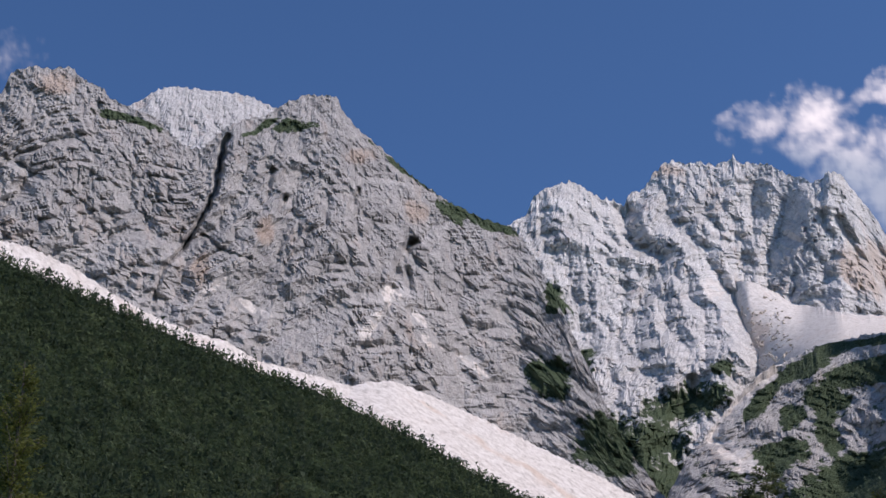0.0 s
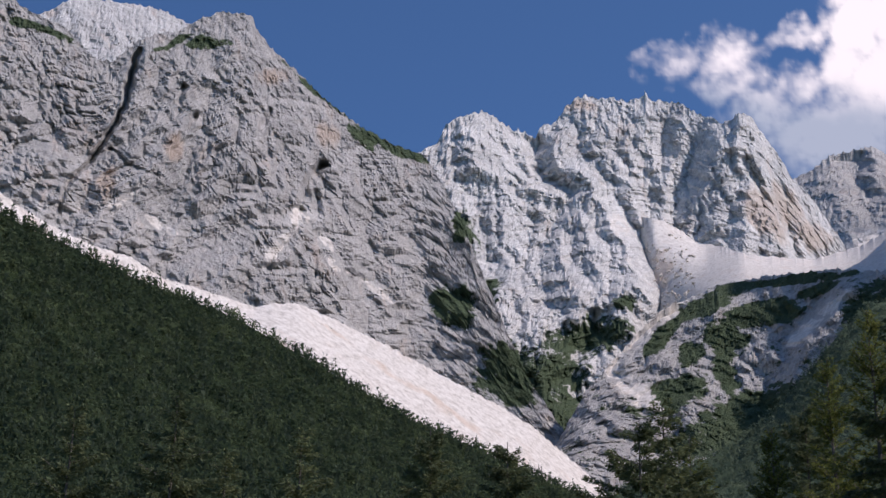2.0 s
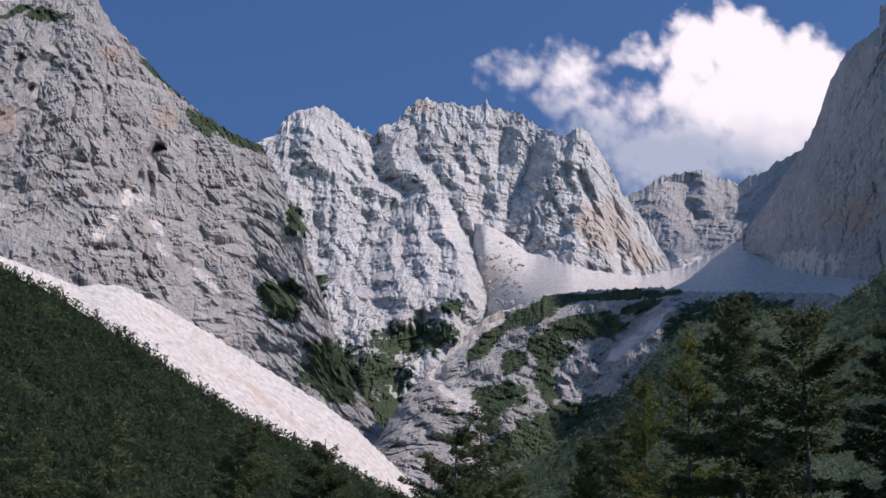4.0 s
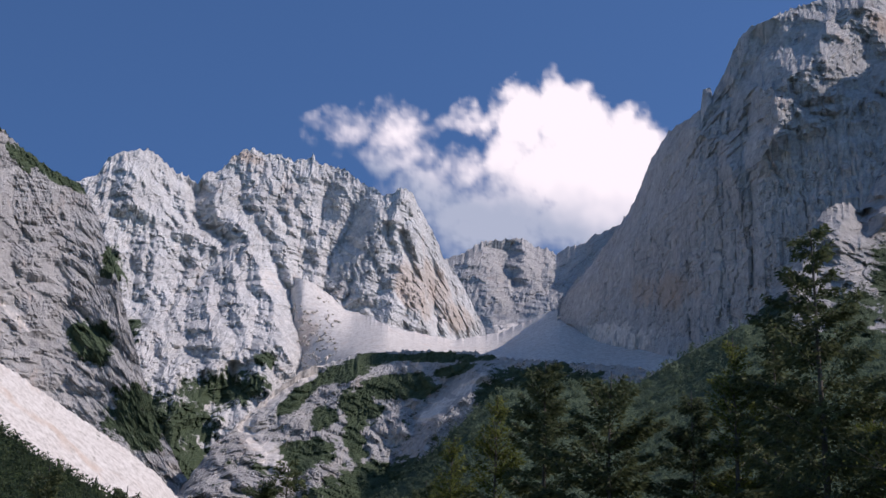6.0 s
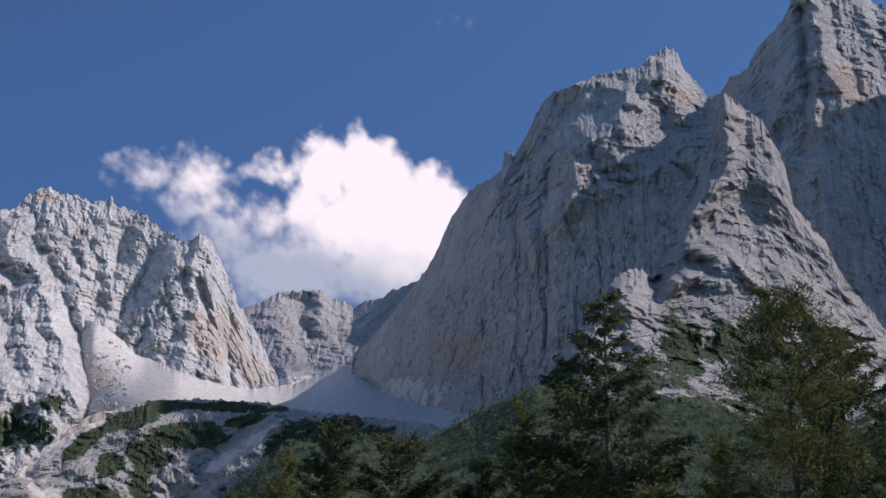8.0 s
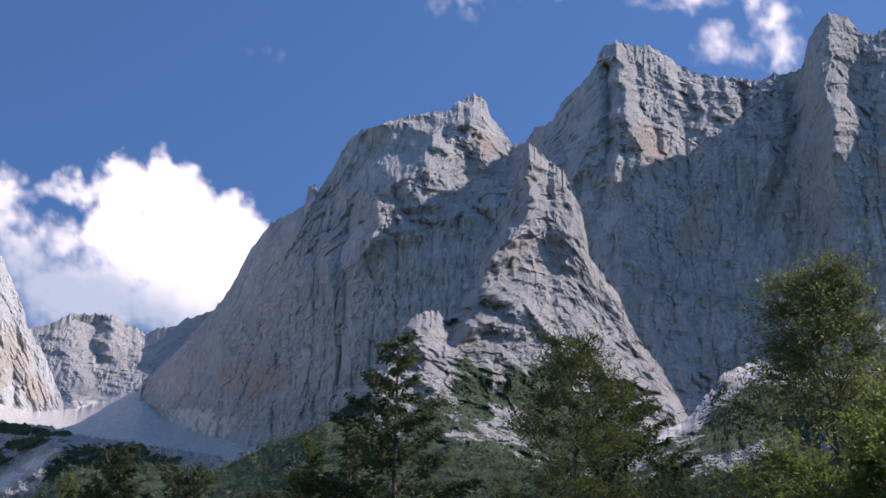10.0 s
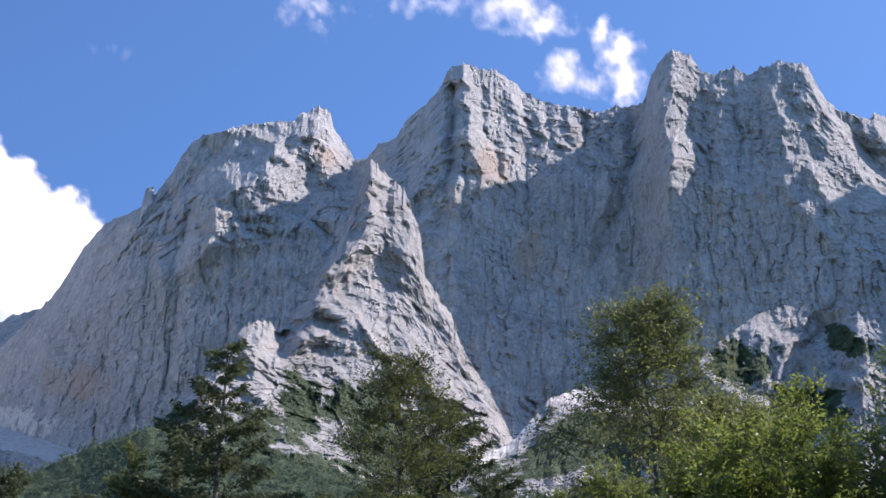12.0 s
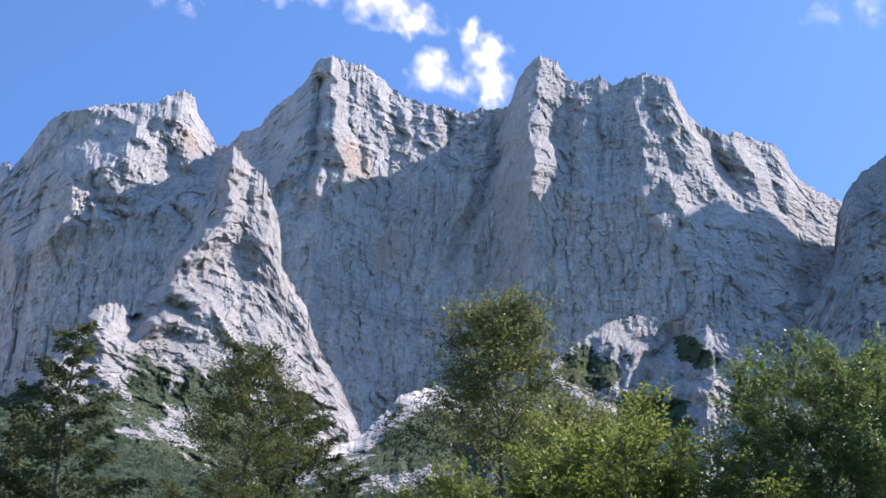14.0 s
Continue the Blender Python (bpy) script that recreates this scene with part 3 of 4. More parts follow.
SHEETS["right"] = mountain(
    "mountain", "huge shaded limestone wall with sunlit ribs and towers", (20.5, 62),
    [(20.5, 25), (21.5, 26), (22.75, 27.55), (23.29, 28.28), (23.73, 29.2), (24.08, 29.93), (24.63, 30.64), (25.28, 30.98), (25.9, 31.32), (26.0, 32.04), (26.28, 32.02), (26.36, 31.75),
     (26.78, 32.44), (27.46, 33.55), (27.91, 33.92), (28.59, 34.18), (29.73, 34.48), (30.86, 34.66), (31.42, 34.67), (31.89, 35.07), (32.46, 35.28), (32.9, 35.11), (33.09, 34.63), (33.61, 34.14),
     (34.03, 33.55), (34.57, 33.75), (34.9, 34.13), (35.69, 34.43), (36.02, 35.0), (37.16, 35.86), (37.74, 36.79), (38.32, 36.97), (39.14, 36.74), (39.61, 36.77), (40.3, 36.39), (40.86, 36.0)]
    + [(41.54, 35.7), (42.34, 35.58), (43.92, 35.32), (44.61, 35.47), (45.63, 35.5), (45.77, 35.71), (46.0, 36.36), (46.46, 36.92), (46.93, 37.2), (47.64, 37.05), (48.1, 36.44),
       (48.67, 36.34), (49.37, 36.51), (49.94, 36.22), (51.23, 36.54), (51.91, 36.42), (52.36, 36.21), (52.66, 35.55), (53.07, 34.87), (53.83, 34.55), (54.37, 34.33), (54.72, 34.45), (55.36, 34.17),
       (56.32, 33.85), (56.61, 33.42), (56.97, 32.74), (57.57, 32.32), (58.27, 31.98), (62, 30)],
    [[(20.5, 2480), (22.5, 2270), (25.5, 2020), (28.5, 1930), (31, 1975), (33.6, 2060), (34.3, 2010), (36, 1910), (38, 1850), (41, 1950), (45.4, 1960), (46.5, 1840), (48, 1880), (52, 1900), (54, 1980), (62, 2350)],
     ([(20.5, 25), (25.5, 28.6), (28, 30.2), (33, 31.5), (38, 33), (46, 33.2), (56, 31), (62, 29)],
      [(20.5, 2420), (23, 2150), (25.5, 1950), (28.2, 1845), (31, 1852), (33.6, 1878), (34.5, 1850), (36, 1785), (38, 1740), (41, 1840), (45.4, 1870), (46.4, 1750), (48, 1790), (52, 1800), (54.5, 1880), (62, 2220)]),
     ([(20.5, 24.3), (24, 23.8), (30, 24), (40, 25), (50, 26), (62, 26)], [(20.5, 2370), (23, 2130), (26, 1930), (34, 1710), (38, 1670), (44, 1760), (54, 1760), (62, 2050)]),
     ([(20.5, 20), (62, 20)], [(20.5, 2400), (26, 1800), (34, 1450), (62, 1600)])],
    lines=WEST_TOWER + MIDDLE_TOWER + EAST_TOWER,
    stain=[(39.5, 33.5, 1.0, 1.0, 0), (41, 30.5, 0.8, 1.2, 0), (24.5, 25.4, 2.0, 0.8, 0), (33, 33.6, 0.8, 0.6, 0)],
    scree=[(22.5, 23.8, 1.6, 0.5, 0)], seed=53, gully=0.55, mat=SHADED_WALL_ROCK, tall=1.3, pillar=0.9, bold=1.0, relief=0.8, ledge=5, jag=0.05, calm_to=0.32, ease=0.4, step=0.058, calm=[(26, 26.5, 7, 3.6, 10), (31, 28, 4, 3, 0), (43, 29.5, 6, 5.0, 0), (49, 30.5, 4.5, 3.5, 0), (28.5, 33, 1.4, 1.0, 40)])
SHEETS["spur"] = mountain(
    "mountain", "sunlit limestone spur with pine-clad ledges below the wall", (23.5, 41.5),
    [(23.5, 22), (25.92, 22.91), (27.4, 24.14), (28.5, 25.53), (29.92, 27.31), (30.4, 27.9), (31.14, 28.04), (31.6, 27.7), (32.2, 28.6), (32.87, 29.72), (33.6, 31), (34.2, 32.6),
     (34.69, 33.66), (36.07, 32.65), (36.76, 31.33), (37.0, 29.83), (38.09, 28.51), (38.62, 27.19), (39.55, 26.06), (40.45, 24.37), (41.5, 22.5)],
    [[(23.5, 1080), (30, 1300), (34.7, 1560), (38, 1530), (41.5, 1470)],
     ([(23.5, 21), (30, 24.5), (34.7, 25.5), (41.5, 22)], [(23.5, 1020), (32, 1230), (35, 1340), (41.5, 1320)]), ([(23.5, 19), (41.5, 19)], [(23.5, 900), (41.5, 900)])],
    lines=[(0.6, 55, [(34.9, 33.4), (34.7, 32.2), (34.6, 30.9), (33.3, 29.9), (33.8, 28.6), (36.2, 27.7)]), (0.4, 32, [(36.1, 30.6), (37.0, 29.3), (38.1, 27.9), (38.9, 26.4), (40.3, 24.4)]), (0.5, 45, [(33.3, 29.9), (32.7, 28.2), (31.5, 25.0)]),
           (0.5, 55, [(31.2, 28.0), (30.9, 26.8), (31.0, 25.1)]), (0.3, 35, [(32.8, 27.8), (31.8, 26.7), (31.0, 25.1)]), (0.4, -40, [(31.7, 27.6), (32.2, 26.6)]), (0.3, 30, [(34.8, 28.2), (36.0, 26.6), (37.0, 25.0)])],
    veg=[(28.3, 24.4, 1.2, 0.6, 35), (32.5, 25.2, 0.9, 1.7, 0), (31.2, 24.4, 1.4, 0.9, 0), (34.8, 25.3, 1.8, 1.2, 0), (27, 22.5, 3.5, 1.1, 10), (36.5, 23.8, 3, 1.5, -20), (32, 23, 4, 1.4, 0)], seed=71, mat=DARK_ROCK, gully=0, relief=0.9, bold=1.4, pillar=1.9, grain=1.05, jag=0.045, hidden=False)
SHEETS["apron"] = mountain(
    "scree_apron", "pale scree apron filling the cirque floor", (8.3, 26.5),
    [(8.3, 20.2), (9.3, 21.9), (9.8, 23.0), (9.9, 24.8), (10.1, 25.45), (11.26, 25.28), (12.99, 24.42), (14.46, 23.91), (16.74, 23.61), (18.38, 23.9), (19.81, 24.5), (20.6, 24.77), (21.65, 24.1), (23.45, 23.8), (26.5, 23.5)],
    [[(8.3, 2900), (9.6, 2850), (9.9, 2780), (10.3, 2650), (11, 2580), (12.9, 2660), (14.3, 2440), (18, 2620), (20.5, 2450), (26.5, 1980)],
     ([(8.3, 19.5), (9.9, 20.9), (11, 21.9), (13.5, 22.7), (26.5, 22.5)], [(8.3, 2800), (9.9, 2700), (10.5, 2540), (11, 2410), (11.7, 2330), (13, 2150), (14, 2080), (26.5, 1780)]), ([(8.3, 17), (26.5, 17)], [(8.3, 2100), (10.4, 1950), (26.5, 1550)])],
    relief=0.25, gully=0, rubble=0.8, step=0.07, jag=0.02, scree_all=0.6, seed=83, ease=0.2, category="scree", stain=[(11.2, 23.6, 0.8, 0.9, -20)], scree=[(12.2, 24.4, 2.2, 0.4, -25), (18, 23.6, 4, 0.5, 5)])
SHEETS["slab"] = mountain(
    "rock_buttress", "low limestone buttress patched with dwarf pine", (7.2, 25),
    [(7.2, 17.5), (8.5, 19.6), (9.37, 20.5), (10.3, 21.4), (11.27, 22.25), (13.48, 23.02), (15.52, 23.2), (17.57, 23.25), (18.59, 23.07), (23, 22.9), (25, 22.5)],
    [[(7.2, 1700), (13, 1950), (25, 1700)], ([(7.2, 16.6), (15, 17), (25, 17)], [(7.2, 1530), (15, 1680), (25, 1480)])],
    relief=0.65, gully=0.6, lean=48, mat=DARK_ROCK, grain=1.0, veg_all=0.2, lines=[(0.3, -26, [(11.8, 22.3), (9.6, 20.9), (9.4, 20.3), (10.3, 19.4), (10.7, 18.9)]), (0.9, 50, [(13.5, 22.8), (12.0, 18.5)]), (0.5, 60, [(17.9, 22.6), (16.0, 20.6), (15.0, 19.4)])],
    veg=[(11.3, 21.3, 1.0, 0.3, 40), (12.9, 22.3, 1.5, 0.3, 24), (14.8, 21.9, 1.25, 0.5, 8), (13.6, 21.0, 0.7, 0.6, 0), (16.9, 22.7, 0.7, 0.25, 25), (15.6, 23.05, 2.4, 0.17, 3), (13.4, 20.0, 0.4, 0.7, 10), (12.2, 20.6, 0.5, 0.3, 30),
         (20, 22, 2, 1, 0), (11.5, 19.4, 1.2, 0.5, 20), (14.3, 18.6, 2.5, 0.8, 20)],
    scree=[(11.5, 22.05, 1.1, 0.26, 38), (10.3, 21.25, 1.1, 0.26, 34), (9.45, 20.6, 0.35, 0.45, 0), (9.85, 20.0, 0.9, 0.3, -42), (10.5, 19.4, 0.8, 0.35, -50), (17.2, 22.0, 0.9, 0.2, 42), (16.2, 21.2, 0.9, 0.22, 45)], seed=97, hidden=False)
SHEETS["crag"] = mountain(
    "rock_crag", "rounded limestone crag with dwarf pine on its shoulders", (45, 58.5),
    [(45, 24), (46.5, 25.5), (47.45, 27.05), (48.52, 27.79), (49.59, 28.34), (50.66, 28.54), (52.13, 28.27), (53.18, 28.32), (54.35, 27.24), (55.3, 26.26), (56.5, 24.5), (58.5, 22)],
    [[(45, 1150), (50.7, 1330), (53, 1300), (58.5, 1150)], ([(45, 22), (52, 23.8), (58.5, 21)], [(45, 1050), (52, 1160), (58.5, 1050)]), ([(45, 19), (58.5, 19)], [(45, 850), (58.5, 850)])],
    lines=[(0.5, -35, [(52.3, 28.2), (51.0, 27.0), (50.6, 25.6)]), (0.7, 45, [(53.0, 28.2), (53.4, 26.8), (53.2, 25.0)]), (0.4, 35, [(49.6, 28.2), (49.2, 26.6)])], veg=[(48.8, 26.6, 1.0, 0.8, -20), (52.5, 27.4, 1.0, 0.4, -40), (51.0, 25.0, 1.3, 0.9, 0), (47, 24, 2, 1, 0), (54.5, 25.5, 0.8, 0.8, 0)], seed=109, relief=0.65, veg_all=0.12, mat=DARK_ROCK)
SHEETS["low"] = mountain(
    "mountain", "pine-covered foot of the wall with pale gullies", (37, 64),
    [(37, 22), (39.31, 23.82), (40.45, 24.45), (41.83, 25.84), (43.08, 26.18), (44.09, 25.78), (46, 25.6), (50, 25.4), (54, 25), (58, 25.5), (64, 26)],
    [[(37, 1080), (43, 1350), (50, 1400), (64, 1300)], ([(37, 20), (64, 21)], [(37, 850), (64, 850)]), ([(37, 17), (64, 17)], [(37, 700), (64, 700)])],
    relief=0.6, hidden=False, mat=DARK_ROCK, veg_all=0.36, veg=[(42.5, 24.2, 1.6, 0.8, 30), (46, 24.0, 2.5, 1.2, 0), (52, 23, 6, 1.2, 0), (60, 24, 4, 1.5, 0)], scree=[(40.2, 24.2, 1.6, 0.26, 42), (42.6, 25.9, 0.8, 0.3, 0)], seed=127, step=0.075)
# the crest past bearing 61 is unseen, raised to shade the wall
SHEETS["far_right"] = mountain(
    "mountain", "shaded rock buttress at the edge of the wall", (55.2, 80),
    [(55.2, 25.8), (55.6, 26.6), (56.8, 28.3), (58.0, 29.9), (58.4, 31.5), (58.9, 32.2), (59.3, 32.6), (60.4, 33.1), (61.4, 35.0), (63, 37.0), (66, 38.5), (70, 38.5), (75, 37), (80, 34)],
    [[(55.2, 1780), (58.2, 1920), (60, 2020), (62, 2120), (64, 2190), (66, 2220), (80, 2000)], ([(55.2, 24.5), (58, 26), (80, 26)], [(55.2, 1700), (58, 1760), (62, 1800), (80, 1600)]), ([(55.2, 18), (80, 18)], [(55.2, 1350), (80, 1200)])],
    lines=[(0.5, 45, [(59.2, 32.4), (58.6, 30.4), (57.2, 27.6)]), (0.4, 40, [(60.2, 32.8), (60.0, 30.0), (59.4, 27.5)])], seed=139, step=0.06, back=1.0, relief=0.8, mat=DARK_ROCK)

# ---- ground ----
gx = np.concatenate([-np.geomspace(4900, 4, 60), [0], np.geomspace(4, 4900, 60)])
GX, GY = np.meshgrid(gx, gx)
near = np.hypot(GX, GY)
GZ = 0.25 * grad_noise(np.stack([GX / 14, GY / 14, 0 * GX], -1)) * smooth(near, 2, 20)
ground = new("ground", mesh_from("ground", np.stack([GX, GY, GZ], -1), grid_faces(121, 121), MEADOW, True))
tagged(ground, "rough grass on the flat valley floor", "ground", kind="structure")


# ---- woods on the slopes ----
def hill(name, label, b, top, far_top, far_low, low, step=0.12, seed=0, mat=None):
    """A wooded slope from the bottom (low elevation, far_low) to its edge; returns its grid of places."""
    b = np.arange(b[0], b[1], step)
    n = 60
    v = np.linspace(0, 1, n)[:, None]
    e = lined(top, b) * (1 - v) + low * v
    d = lined(far_top, b) * (1 - v) + lined(far_low, b) * v
    P = polar(np.broadcast_to(b, e.shape), e, d)
    P += fractal(P / 60, 3, seed)[..., None] * np.array([0, 0, 4.0]) * v[..., None]
    way = np.stack([np.sin(np.radians(b)), np.cos(np.radians(b)), 0 * b], -1)
    rear = P[0] + way * 260
    rear[:, 2] = -6
    rim = P[0] + way * 40
    rim[:, 2] -= 8
    foot = P[-1] - way * 60
    foot[:, 2] = -6
    rows = np.concatenate([rear[None], rim[None], P, foot[None]])
    ob = new(name, mesh_from(name, rows, grid_faces(len(rows), len(b))[:, ::-1], mat or FLOOR, True))
    tagged(ob, label, "hillside", kind="structure")
    return P


def tree_kinds(rng, count, kind):
    """Shapes for far trees, of unit height: many small loose sprays within the outline of a cone, a crown or a cushion."""
    n = {"cone": 30, "crown": 32, "cushion": 9}[kind]
    shapes = []
    for k in range(count):
        a, t = rng.random(n) * 6.283, rng.random(n)
        if kind == "cone":
            t = t ** 0.65
            r, z, size = (0.01 + 0.19 * t) * rng.uniform(0.5, 1.1, n), 1.0 - 0.9 * t, 0.045 + 0.05 * t
        elif kind == "crown":
            lobe = 1 + 0.25 * np.sin(3 * a + k) * rng.random()
            r, z, size = 0.36 * np.sin(math.pi * (0.08 + 0.8 * t)) ** 0.8 * lobe * rng.uniform(0.6, 1.05, n), 0.97 - 0.75 * t, np.full(n, 0.085)
        else:
            r, z, size = 0.5 * t ** 0.6 * rng.uniform(0.7, 1.1, n), 0.62 * (1 - t ** 2), np.full(n, 0.17)
        c = np.stack([r * np.cos(a), r * np.sin(a), z], -1)
        v = c[:, None] + rng.normal(size=(n, 3, 3)) * size[:, None, None] * ((0.7, 0.7, 1.2) if kind == "cone" else (0.8, 0.8, 0.8))
        shapes.append((v.reshape(-1, 3), np.arange(3 * n).reshape(n, 3)))
    return shapes


def plant(name, label, spots, heights, shapes, mat, rng, lean=0.04, category="forest", wide=1.0):
    """One object of many far trees."""
    vs, fs, base = [], [], 0
    for p, h in zip(spots, heights):
        v, f = shapes[rng.integers(len(shapes))]
        a = rng.random() * 6.28
        c, s = math.cos(a), math.sin(a)
        x, y, z = v[:, 0] * wide, v[:, 1] * wide, v[:, 2]
        w = np.stack([(c * x - s * y) * h, (s * x + c * y) * h, z * h], -1)
        w[:, 0] += w[:, 2] * rng.normal() * lean
        vs.append(w + p)
        fs.append(f + base)
        base += len(v)
    ob = new(name, mesh_from(name, np.concatenate(vs), np.concatenate(fs), mat))
    return tagged(ob, label, category, kind="stuff")


def strew(P, count, rng, keep=None):
    """Places spread over a grid of places."""
    i, j = rng.random(count) ** 1.25 * (P.shape[0] - 1.001), rng.random(count) * (P.shape[1] - 1.001)
    a, b, u, v = i.astype(int), j.astype(int), (i % 1)[:, None], (j % 1)[:, None]
    q = P[a, b] * (1 - u) * (1 - v) + P[a + 1, b] * u * (1 - v) + P[a, b + 1] * (1 - u) * v + P[a + 1, b + 1] * u * v
    return q if keep is None else q[keep(a, b)]


rng = np.random.default_rng(7)
CONES, LUMPS, SCRUB = tree_kinds(rng, 12, "cone"), tree_kinds(rng, 12, "crown"), tree_kinds(rng, 12, "cushion")
slope = hill("hillside", "steep dark slope under spruce and beech forest", (-20, 9.5),
             [(-20, 26.6), (-16.13, 25.55), (-14.07, 25.0), (-11.99, 24.3), (-9.93, 23.65), (-7.86, 22.95), (-5.8, 22.35), (-3.76, 21.7), (-1.71, 20.75), (0.3, 19.75), (2.28, 18.7), (5.46, 17.4), (9.5, 15.6)],
             [(-20, 800), (0, 1020), (9.5, 1180)], [(-20, 430), (0, 480), (9.5, 520)], 11.0, seed=5)
spots = strew(slope, 19000, rng)
cut = len(spots) * 2 // 5
plant("conifer_forest", "dense dark spruce forest covering the slope", spots[:cut] - (0, 0, 3), 7 + 8 * rng.random(cut) ** 1.5, CONES, DARK_WOODS, rng, wide=1.1, lean=0.04)
plant("broadleaf_forest", "deep green beech crowns between the spruces", spots[cut:] - (0, 0, 3.5), 6 + 6 * rng.random(len(spots) - cut) ** 1.5, LUMPS, WOODS, rng, wide=1.15)
SHEETS["scree_left"] = mountain(
    "scree_slope", "long pale scree fan between forest and rock wall", (-20, 9.5),
    [(-20, 26.9), (-16.21, 26.24), (-14.99, 26.1), (-13.52, 25.59), (-12.04, 24.88), (-10.77, 24.32), (-9.32, 23.85), (-7.88, 23.55), (-6.63, 22.95), (-4.99, 22.63), (-3.35, 22.2), (-2.74, 22.35),
     (-1.73, 22.41), (-0.5, 21.94), (1.31, 21.19), (3.3, 20.22), (5.4, 19.2), (6.58, 18.5), (7.98, 17.35), (9.5, 16)],
    [[(-20, 1050), (-9.5, 1200), (0, 1400), (9.5, 1550)], ([(-20, 20), (0, 17), (9.5, 13)], [(-20, 900), (0, 1130), (9.5, 1270)])],
    relief=0.1, gully=0, hidden=False, step=0.09, jag=0.03, scree_all=0.9, seed=151, category="scree", back=0.1, stain=[(2.4, 19.8, 4.2, 0.13, -32), (-0.5, 21.5, 1.5, 0.1, -32)],
    lines=[(0.14, -7, [(-2.6, 22.0), (5.5, 17.8)]), (0.1, 5, [(-1.6, 22.2), (6.5, 18.0)]), (0.12, -6, [(-0.5, 21.4), (7.0, 17.4)]), (0.08, 4, [(0.5, 21.3), (4.0, 19.3)]), (0.1, -5, [(-2.4, 21.6), (3.5, 18.4)])])
slope_r = hill("hillside", "pine-covered slope below the shaded wall", (7.5, 46),
               [(7.5, 15.4), (10, 16.4), (13.5, 17.6), (14.86, 18.6), (16.21, 19.9), (17.59, 21.3), (18.6, 22.0), (21.63, 22.3), (23.43, 22.3), (24.66, 23.0), (26.07, 23.7), (27.29, 24.2), (29, 24.0), (32, 23.5), (36, 22.6), (40, 22.4), (46, 23)],
               [(7.5, 950), (13.5, 1000), (25, 1050), (36, 950), (46, 900)], [(7.5, 480), (46, 430)], 12.0, seed=6, mat=HAZED_FLOOR)
spots = strew(slope_r, 11000, rng)
cut = len(spots) * 2 // 5
plant("pine_forest", "dark pine and spruce wood on the slope", spots[:cut] - (0, 0, 1.5), 5 + 6 * rng.random(cut) ** 2, CONES, HAZED_WOODS, rng, wide=1.2)
plant("broadleaf_forest", "low dark green thicket on the slope", spots[cut:] - (0, 0, 2.2), rng.uniform(4.5, 7.5, len(spots) - cut), LUMPS, HAZED_WOODS, rng, wide=1.5)


def rock_shapes(rng, count):
    """Broken stones of about unit size."""
    shapes = []
    for k in range(count):
        v = np.array([(1, 0, 0), (-1, 0, 0), (0, 1, 0), (0, -1, 0), (0, 0, 1), (0, 0, -1)]) * 0.5 * rng.uniform(0.6, 1.2, (6, 1)) + rng.normal(size=(6, 3)) * 0.12
        f = np.array([(0, 2, 4), (2, 1, 4), (1, 3, 4), (3, 0, 4), (2, 0, 5), (1, 2, 5), (3, 1, 5), (0, 3, 5)])
        shapes.append((np.concatenate([v[f.ravel()]]), np.arange(24).reshape(8, 3)))
    return shapes


def boulders(sheet, b, e, count, size, rng):
    """Fallen blocks strewn over part of a scree."""
    P = SHEETS[sheet][0]
    i, j = rng.integers(0, P.shape[0], count), rng.integers(0, P.shape[1], count)
    q = P[i, j] + rng.normal(size=(count, 3)) * 2
    bearing, height = np.degrees(np.arctan2(q[:, 0], q[:, 1])), np.degrees(np.arctan2(q[:, 2] - EYE, np.hypot(q[:, 0], q[:, 1])))
    middle = ((bearing - (b[0] + b[1]) / 2) / (b[1] - b[0]) * 2) ** 2 + ((height - (e[0] + e[1]) / 2) / (e[1] - e[0]) * 2) ** 2
    q = q[middle + 0.8 * fractal(q / 60, 3, 5) < 0.8]
    if len(q):
        plant("boulder_field", "pinkish fallen limestone blocks on the scree", q, size * rng.random(len(q)) ** 2 + 1.5, rock_shapes(rng, 12), BLOCK, rng, category="boulders")


boulders("apron", (9.8, 12.6), (22.0, 25.2), 9000, 7, rng)


def dwarf_pine(sheet, count, size, rng):
    """Low pine scrub where the rock's plants grow."""
    P, V = SHEETS[sheet]
    i, j = rng.integers(0, P.shape[0], count), rng.integers(0, P.shape[1], count)
    q = P[i, j]
    keep = V[i, j] + 0.9 * fractal(q / 34, 4, 77, 0.7) > 0.42 + 0.25 * rng.random(count)
    q = q[keep & (V[i, j] > 0.05)]
    if len(q):
        plant("dwarf_pine_scrub", "low dark green dwarf pine scrub on the rock", q - (0, 0, size * 0.4), rng.uniform(0.7, 1.4, len(q)) * size, SCRUB, PINE, rng, category="shrubs", wide=1.4)


for sheet, count in (("left", 12000), ("mid", 12000), ("slab", 14000), ("spur", 16000), ("crag", 5000), ("low", 6000)):
    dwarf_pine(sheet, count * 2, 2.1, rng)


